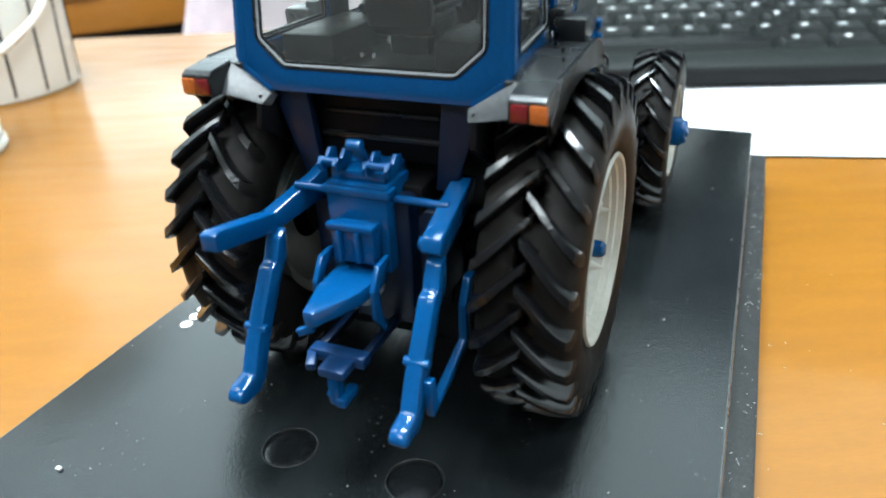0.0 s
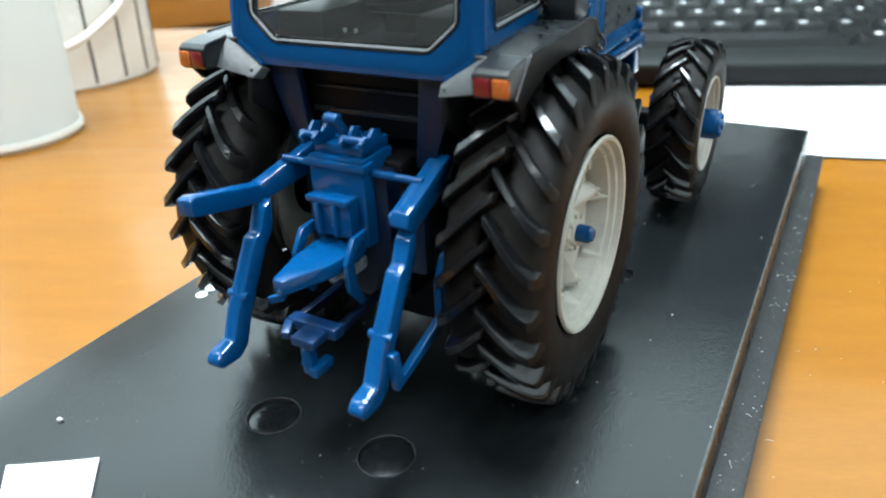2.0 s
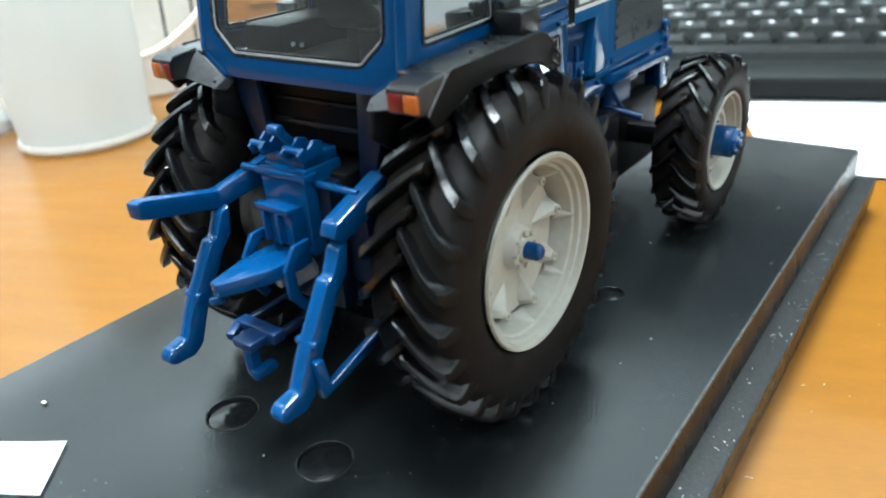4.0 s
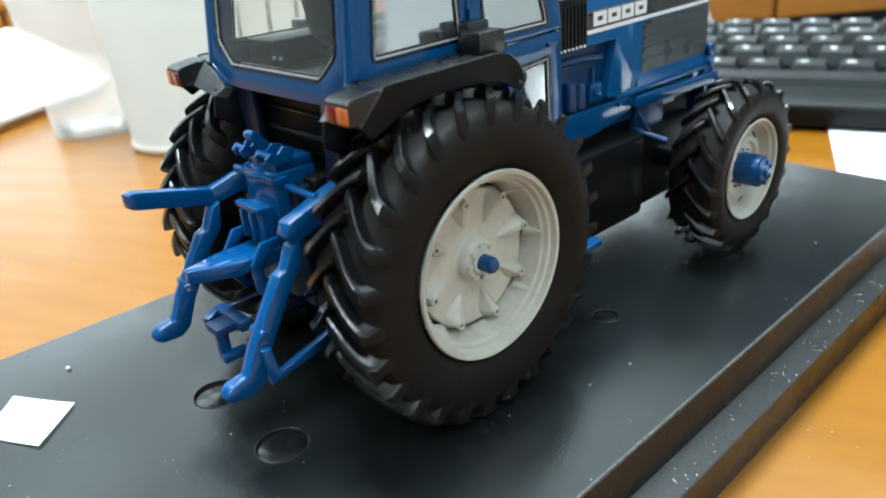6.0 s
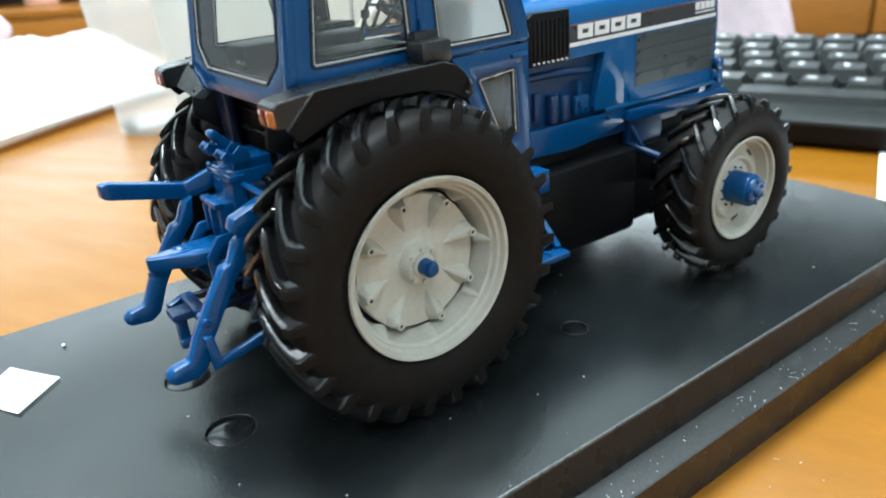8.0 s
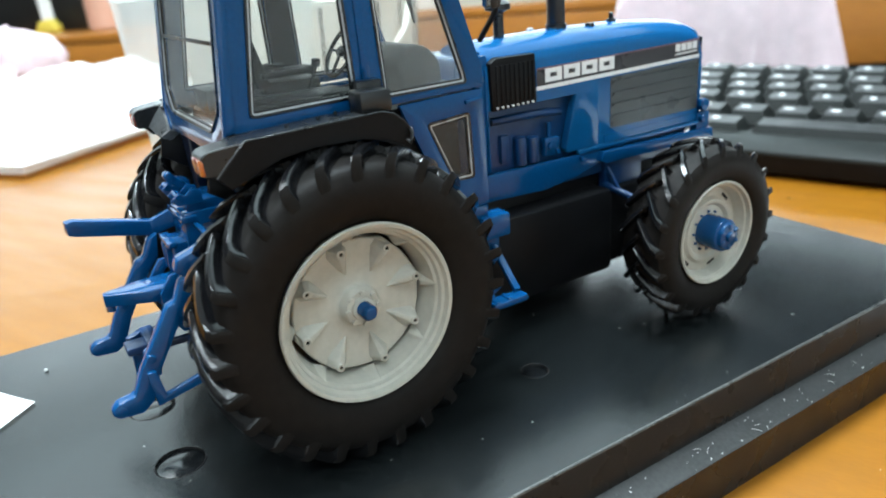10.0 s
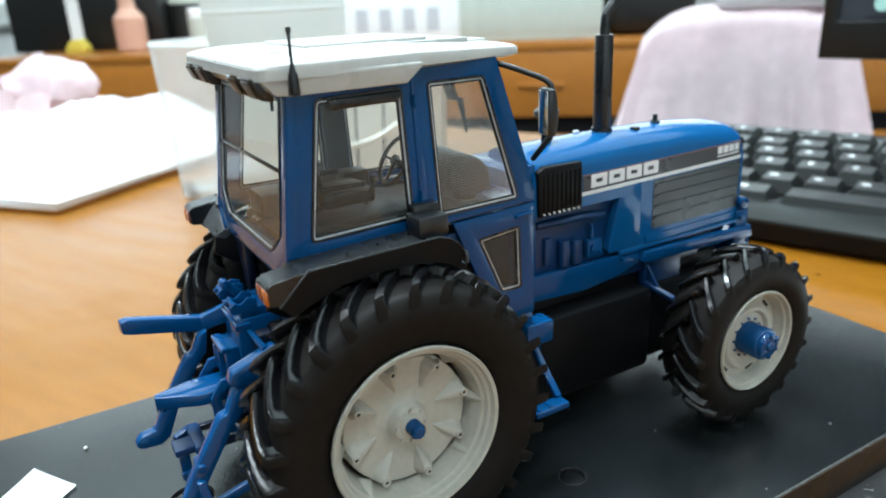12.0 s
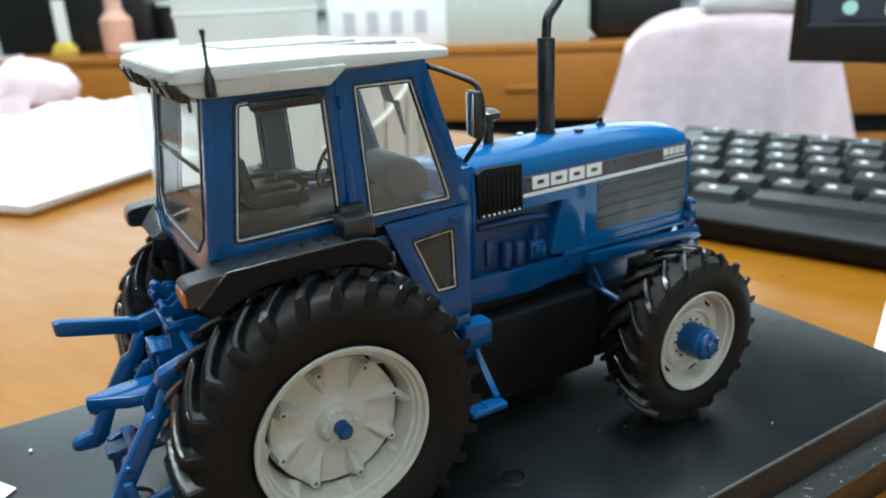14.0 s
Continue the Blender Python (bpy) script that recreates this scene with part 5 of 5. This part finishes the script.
# access steps
for s in (1, -1):
    step = part("step_bracket", join(bar((s * 14.5, 38.6, 28.0), (s * 25.2, 38.0, 18.6), 1.5, 1.2, 0.25), bar((s * 14.5, 33.2, 27.5), (s * 25.2, 31.6, 18.2), 1.3, 1.0, 0.25)), BLUE, tractor, "blue step bracket")
    part("step_tread", join(rbox(s * 26.2 - 1.8, s * 26.2 + 1.8, 30.2, 39.0, 17.0, 18.4, 0.3), rbox(s * 26.2 - 1.5, s * 26.2 + 1.5, 31, 32, 18.2, 18.7, 0.15), rbox(s * 26.2 - 1.5, s * 26.2 + 1.5, 34, 35, 18.2, 18.7, 0.15)), BLUE, step, "blue step tread")

# ---- things on the desk ----
# keyboard, its front edge turned against the base
kb = thing("keyboard", "black computer keyboard with grey frame, slightly out of focus", "keyboard", -158, 224, Z_TABLE, 19.5)
part("tray", prism([(0, 2.5), (-2.0, 12.5), (6, 16.5), (26, 16.0), (31, 12.5), (150, 25), (160, 28), (166, 24), (167, 1.5), (4, 1.5)], "x", 0, 480, 1.2), BLACK_MATT, kb, "black keyboard body")
part("palm_edge", prism([(-2.6, 11.4), (-2.2, 13.6), (7, 17.6), (23, 17.2), (25, 16.0), (6, 15.6)], "x", -1, 481, 0.5), KEY_GREY, kb, "dark grey front lip")
part("key_bed", prism([(24, 13.0), (24, 15.0), (44, 16.6), (64, 20.4), (150, 27.5), (150, 25.0)], "x", 6, 474, 0.4), KEY_BLACK, kb, "black key bed")


def key_cap(half):
    """A key cap with sloping skirts and a darker dished top, half its width across."""
    bm = bmesh.new()
    lo = [bm.verts.new((x * half, y * 9.3, 0)) for x, y in ((-1, -1), (1, -1), (1, 1), (-1, 1))]
    hi = [bm.verts.new((x * (half - 3.0), 0.6 + y * 6.0, 6.4)) for x, y in ((-1, -1), (1, -1), (1, 1), (-1, 1))]
    for i in range(4):
        j = (i + 1) % 4
        bm.faces.new((lo[i], lo[j], hi[j], hi[i]))
    bm.faces.new(hi)
    return bevel(bm, 0.9, 2)


def two_tone(ob):
    ob.data.materials.append(KEY_BLACK)
    for f in ob.data.polygons:
        f.material_index = 1 if f.normal.z > 0.9 else 0


KEY_ROWS = ((68.8, 25.0, 15.4), (56.8, 44.5, 18.0), (46.8, 64.0, 21.2), (41.0, 83.5, 23.2), (35.5, 103.0, 24.8), (33.0, 126.0, 26.6))
first = part("key", key_cap(10.2), KEY_GREY, kb)
two_tone(first)
mark = part("key_legend", rbox(-4.0, -0.6, 0.4, 3.2, 6.3, 6.65, 0.1), KEY_MARK, first, "white key legend")
first.location = Vector((KEY_ROWS[1][0], KEY_ROWS[1][1], KEY_ROWS[1][2])) * K
first.rotation_euler = (radians(5.5), 0, 0)


def place_key(x, y, z, legend):
    k = new("key", first.data)
    k.parent = kb
    k.location = Vector((x, y, z)) * K
    k.rotation_euler = (radians(5.5), 0, 0)
    if legend:
        g = new("key_legend", mark.data)
        g.parent = k
        g.scale = legend


for r, (x0, y0, z0) in enumerate(KEY_ROWS[1:], 1):
    for c in range(-2, 20):
        x = x0 + 21.7 * c
        if 14 < x < 466 and (r, c) != (1, 0):
            place_key(x, y0, z0, ((1, 1, 1), (1.25, 0.8, 1), (0.8, 1.2, 1))[(r * 7 + c * 3) % 3])
wide = part("wide_key", key_cap(13.0), KEY_GREY, kb)
two_tone(wide)
wide.location = Vector((KEY_ROWS[0][0], KEY_ROWS[0][1], KEY_ROWS[0][2])) * K
wide.rotation_euler = (radians(5.5), 0, 0)
wide_mark = new("key_legend", mark.data)
wide_mark.parent = wide
for x in (14.5, 41.5, 262, 290, 318, 346, 374, 402, 430, 458):
    k = new("wide_key", wide.data)
    k.parent = kb
    k.location = Vector((x, KEY_ROWS[0][1], KEY_ROWS[0][2])) * K
    k.rotation_euler = (radians(5.5), 0, 0)
    g = new("key_legend", mark.data)
    g.parent = k
space = part("space_bar", key_cap(80.0), KEY_GREY, kb, "long plain space bar")
two_tone(space)
space.location = Vector((166, KEY_ROWS[0][1], KEY_ROWS[0][2])) * K
space.rotation_euler = (radians(5.5), 0, 0)

sheet = thing("paper_sheets", "stack of white paper sheets lying before the keyboard", "paper", 31, 189, Z_TABLE, 15)
for k in range(4):
    bm = rbox(0, 290, 0, 205, k * 0.3, k * 0.3 + 0.26, 0)
    bm.transform(Matrix.Translation((-2.4 if k == 3 else 0, 0.6, 0)) @ Matrix.Rotation(radians((0, 0.8, -0.6, 9.0)[k]), 4, "Z"))
    part("sheet", bm, PAPER, sheet)
part("backing_board", rbox(-1.0, 291, -1.6, 205, -0.02, 0, 0), CABINET_WOOD, sheet)

clip = thing("paper_clamp", "small pale clip lying on the paper sheets", "clip", 117, 245, Z_TABLE + 1.18, 15)
part("clip_body", rbox(0, 16, 0, 9, 0, 6, 1.2), BASKET, clip)
part("clip_handle", tube(smooth_path([(3, 9, 3), (3, 17, 3), (13, 17, 3), (13, 9, 3)], 4), 0.8, 8), TRIM, clip)


def cup_profile(r0, r1, h, wall):
    return [(0, 0), (0, r0 - 2), (0.8, r0), (h * 0.5, (r0 + r1) / 2), (h - 0.8, r1), (h, r1 - wall * 0.5), (h - 0.8, r1 - wall), (h * 0.5, (r0 + r1) / 2 - wall), (3.5, r0 - wall), (3, 0)]


# striped pot with a bail handle
pot = thing("striped_pot", "white round pot with thin black upright stripes", "pot", -380, 188, Z_TABLE)
part("pot_body", lathe(cup_profile(55, 58, 88, 4), "z", (0, 0), 64), CERAMIC, pot)
for k in range(18):
    a = 2 * math.pi * k / 18
    q = tube([((54.9 + 3 * t) * math.cos(a + 0.05 * t), (54.9 + 3 * t) * math.sin(a + 0.05 * t), 3 + 83 * t) for t in (i / 6 for i in range(7))], 0.9, 6)
    part("stripe", q, STRIPE, pot, "black painted stripe")
part("loop_handle", tube(smooth_path([(46, 34, 84), (63, 20, 66), (66, -4, 44), (62, -30, 30), (44, -44, 24)], 8), 2.4, 12), CERAMIC, pot, "white loop handle")
part("pot_lid", lathe([(88, 56), (90, 58), (92, 56), (94, 30), (95, 0)], "z", (0, 0), 48), CERAMIC, pot)

# frosted tumbler
tum = thing("frosted_tumbler", "tall frosted translucent plastic tumbler", "tumbler", -290.5, 88.5, Z_TABLE)
part("tumbler_body", lathe(cup_profile(32.5, 43, 165, 2.2), "z", (0, 0), 64), FROST, tum)
part("tumbler_foot", lathe([(0.2, 30.5), (0.2, 33.2), (2.2, 34.3), (4.6, 33.9), (4.6, 33.0), (1.8, 31.8)], "z", (0, 0), 64, True), CERAMIC, tum, "thick pale bottom edge")
part("tumbler_band", lathe([(118, 40.4), (119.5, 41.2), (121, 40.6)], "z", (0, 0), 64), FROST, tum, "faint moulded band")

# small clear glass
gl = thing("drinking_glass", "small clear drinking glass", "glass", -365, 60, Z_TABLE)
part("glass_body", lathe([(0, 0), (0, 22), (2, 25), (100, 31), (101, 30)], "z", (0, 0), 48), HAZY, gl)
part("glass_rim", lathe([(99.6, 30.4), (101.2, 31.9), (102.8, 30.6), (101.2, 29.2)], "z", (0, 0), 48, True), HAZY, gl, "thin clear rim")
part("glass_foot", lathe([(2, 0), (2, 22), (7, 24.5), (8, 0)], "z", (0, 0), 40), CLEAR, gl, "thick clear foot")

# stack of white papers with a rumpled cloth
stack = thing("paper_stack", "untidy stack of white papers at the desk edge", "paper", -378, -42, Z_TABLE, 128)
for k in range(3):
    bm = rbox(0, 190 - 6 * k, 0, 280 - 5 * k, 2.6 * k, 2.6 * k + 2.5, 0.5)
    bm.transform(Matrix.Rotation(radians((0, 2.5, -1.5)[k]), 4, "Z"))
    part("board" if k == 0 else "paper_ream", bm, CABINET_WOOD if k == 0 else PAPER, stack, "brown board under the papers" if k == 0 else "")


def drape(nx, ny, fn):
    bm = bmesh.new()
    g = [[bm.verts.new(fn(i / nx, j / ny)) for j in range(ny + 1)] for i in range(nx + 1)]
    for i in range(nx):
        for j in range(ny):
            bm.faces.new((g[i][j], g[i + 1][j], g[i + 1][j + 1], g[i][j + 1]))
    bmesh.ops.solidify(bm, geom=bm.faces[:], thickness=2.0)
    return bm


def rumple(u, v):
    n1 = noise.noise(Vector((u * 3.1, v * 3.7, 1.3))) * 8 + noise.noise(Vector((u * 8, v * 9, 4.2))) * 5 + abs(noise.noise(Vector((u * 5, v * 17, 2.2)))) * 6
    edge = min(1, 6 * min(u, 1 - u, v, 1 - v))
    return Vector((-4 + 205 * u, -4 + 290 * v, 9 + edge * (6 + 58 * u * (1 - 0.78 * v) + n1)))


cloth = thing("white_cloth", "crumpled white cloth lying on the papers", "cloth", -378, -42, Z_TABLE, 128)
part("cloth_sheet", drape(48, 56, rumple), CLOTH_WHITE, cloth, sharp=80)


def bundle(u, v):
    a, b = 2 * math.pi * u, math.pi * (v - 0.5)
    r = 47 * (1 + 0.13 * noise.noise(Vector((3 * math.cos(a), 3 * math.sin(a), 4 * v))))
    return Vector((r * 1.5 * math.cos(a) * math.cos(b), r * math.sin(a) * math.cos(b), 36 + 36 * math.sin(b) + 9 * noise.noise(Vector((5 * u, 6 * v, 2)))))


roll = thing("pink_cloth_bundle", "pale pink rolled cloth bundle on the desk", "cloth", -868, -12, Z_TABLE, 25)
part("cloth_roll", drape(56, 28, bundle), CLOTH_PINK, roll, sharp=80)
part("cloth_flap", drape(24, 14, lambda u, v: Vector((-30 + 130 * u, -58 - 22 * v + 8 * math.sin(7 * u), 3 + 34 * (1 - v) ** 2 + 5 * math.sin(9 * u + 3 * v) * (1 - v)))), CLOTH_PINK, roll, "loose fold of the cloth", sharp=80)

# monitor behind the keyboard
mon = thing("monitor", "black computer monitor with a dark lit screen", "monitor", -140, 376, Z_TABLE, 20)
part("bezel", ring([(0, 76), (470, 76), (470, 365), (0, 365)], [(9, 98), (461, 98), (461, 356), (9, 356)], lambda p, d: Vector((p[0], d, p[1])), 18, 1.5), KEY_BLACK, mon, "black monitor bezel")
part("screen", rbox(9, 461, 3, 6, 98, 356, 0), SCREEN, mon, "dark lit screen")
part("screen_back", rbox(6, 464, 6.5, 40, 80, 360, 4), KEY_BLACK, mon)
part("screen_icon", cyl((30, 2.6, 107), (30, 3.2, 107), 4, 20), ICON, mon, "small round teal icon")
part("screen_icon_label", rbox(48, 62, 2.6, 3.2, 103, 113, 0), KEY_MARK, mon, "small pale icon")
part("taskbar_line", rbox(22, 300, 2.6, 3.1, 99.5, 100.4, 0), KEY_GREY, mon)
part("neck", rbox(215, 255, 30, 50, 8, 110, 3), KEY_BLACK, mon)
part("foot", rbox(140, 330, 20, 170, 0, 8, 3), KEY_BLACK, mon)

# ---- beyond the desk: wooden cabinet row with things on it, a chair under a pink cloth ----
FAR_TURN = 50.0
far = thing("wooden_cabinet", "long orange-brown wooden cabinet with drawers", "cabinet", -1246, 1030, -752.5, FAR_TURN)
# Black body paints in the shadow gap between drawers and doors.
part("cabinet_body", rbox(-1500, 1500, 22, 480, 0, 715, 3), BLACK_MATT, far)
part("cabinet_top", rbox(-1510, 1510, 0, 490, 715, 737, 4), CABINET_WOOD, far)
for k in range(5):
    d = part("drawer", rbox(-1495 + 600 * k, -905 + 600 * k, 2, 22, 560, 713, 3), CABINET_WOOD, far)
    part("drawer_pull", rbox(-1495 + 600 * k + 240, -1495 + 600 * k + 350, -6, 2, 630, 642, 3), CABINET_WOOD, d)
    part("cabinet_door", rbox(-1495 + 600 * k, -905 + 600 * k, 2, 22, 30, 515, 3), CABINET_WOOD, far)


def far_at(u, v, h=0):
    p = Matrix.Rotation(radians(FAR_TURN), 3, "Z") @ Vector((u, v, 0))
    return (-1246 + p.x, 1030 + p.y, -15.5 + h)


box1 = thing("black_box", "black equipment box on the cabinet", "box", *far_at(-1290, 240), FAR_TURN)
part("box_body", rbox(-290, 200, 0, 260, 0, 190, 8), KEY_BLACK, box1)
part("box_label", rbox(-90, -50, -1.5, 0, 30, 150, 0), PAPER, box1)
yel = thing("yellow_tape_dispenser", "yellow plastic desk dispenser", "dispenser", *far_at(-1330, 170), FAR_TURN)
part("dispenser_body", prism([(-36, 0), (36, 0), (36, 16), (16, 38), (-16, 32)], "y", 0, 34, 4), YELLOW, yel)
peach = thing("peach_bottle", "peach-coloured plastic bottle on the cabinet", "bottle", *far_at(-1150, 180), FAR_TURN)
part("bottle_body", lathe([(0, 0), (0, 38), (4, 42), (90, 42), (110, 25), (120, 22), (150, 22), (150, 0)], "z", (0, 0), 32), PEACH, peach)
wb = thing("white_carton", "white paper carton with dark print", "carton", *far_at(-350, 60), FAR_TURN)
part("carton_body", rbox(-150, 160, 0, 180, 0, 120, 3), PAPER, wb)
for k in range(4):
    part("print_bar", rbox(-110 + 60 * k, -80 + 60 * k, -1.5, 0, 30, 85, 0), INK, wb, "blurred dark print")
jar = thing("white_jar", "pale round plastic jar on the cabinet", "jar", *far_at(-975, 260), FAR_TURN)
part("jar_body", lathe([(0, 0), (0, 34), (4, 38), (78, 38), (84, 34), (84, 0)], "z", (0, 0), 32), BASKET, jar)
part("jar_lid", lathe([(84, 0), (84, 36), (104, 36), (107, 32), (107, 0)], "z", (0, 0), 32), CLOTH_WHITE, jar, "white screw lid")
tin = thing("dark_tin", "dark metal tin on the cabinet", "tin", *far_at(-1060, 330), FAR_TURN)
part("tin_body", lathe([(0, 0), (0, 44), (120, 44), (120, 0)], "z", (0, 0), 32), KEY_BLACK, tin)
part("tin_lid", lathe([(120, 0), (120, 46), (134, 46), (136, 42), (136, 0)], "z", (0, 0), 32), BASKET, tin)
bas = thing("plastic_basket", "grey-green plastic basket of oddments", "basket", *far_at(-30, 50), FAR_TURN)
part("basket_body", ring([(-170, 0), (170, 0), (170, 260), (-170, 260)], [(-164, 6), (164, 6), (164, 254), (-164, 254)], lambda p, d: Vector((p[0], p[1], 150 - d)), 150, 3), BASKET, bas)
part("basket_floor", rbox(-165, 165, 5, 255, 0, 60, 3), PAPER, bas)
for k in range(8):
    part("basket_slat", rbox(-160 + 42 * k, -135 + 42 * k, -3, 0, 20, 130, 1), BASKET, bas)
dk = thing("black_bag", "black soft bag on the cabinet", "bag", *far_at(250, 80), FAR_TURN)
part("bag_body", rbox(-110, 110, 0, 200, 0, 150, 40, 4), KEY_BLACK, dk)

chair = thing("draped_chair", "office chair back under a pale pink cloth", "chair", -835, 885, -752.5, 38)


def chair_cloth(u, v):
    x = 30 + 340 * u
    fold = 9 * math.sin(u * 43 + 1.5 * math.sin(u * 9)) * min(1, max(0, (v - 0.36) * 2.4)) + 10 * noise.noise(Vector((u * 5, v * 3, 7)))
    arch = 1 - abs(2 * u - 1) ** 4
    if v < 0.35:
        y, z = 110 - 110 * v / 0.35, 738 + 55 * arch + 22 * math.sin(math.pi * v / 0.35)
    else:
        t = (v - 0.35) / 0.65
        y, z = -22 * t - fold, 738 + 55 * arch - 440 * t
    flare = (v - 0.35) * 190 if v > 0.35 else 0
    return Vector((x + (2 * u - 1) * flare, y, z))


part("cloth_cover", drape(72, 48, chair_cloth), CLOTH_PINK, chair, "pale pink draped cloth", sharp=80)
part("backrest", rbox(50, 350, 25, 95, 430, 742, 20, 3), KEY_BLACK, chair)
part("chair_seat", rbox(-50, 450, 60, 520, 400, 460, 20, 3), KEY_BLACK, chair)
part("chair_post", cyl((200, 280, 60), (200, 280, 405), 28, 20), KEY_BLACK, chair)
part("chair_foot", join(*[bar((200, 280, 40), (200 + 280 * math.cos(a), 280 + 280 * math.sin(a), 22), 40, 40, 5) for a in (2 * math.pi * i / 5 for i in range(5))]), KEY_BLACK, chair)
pil = thing("white_pillow", "white folded towel on top of the chair cloth", "towel", -690, 1040, -752.5 + 806, 38)
part("towel_body", rbox(-60, 240, -30, 60, 0, 60, 22, 4), CLOTH_WHITE, pil)
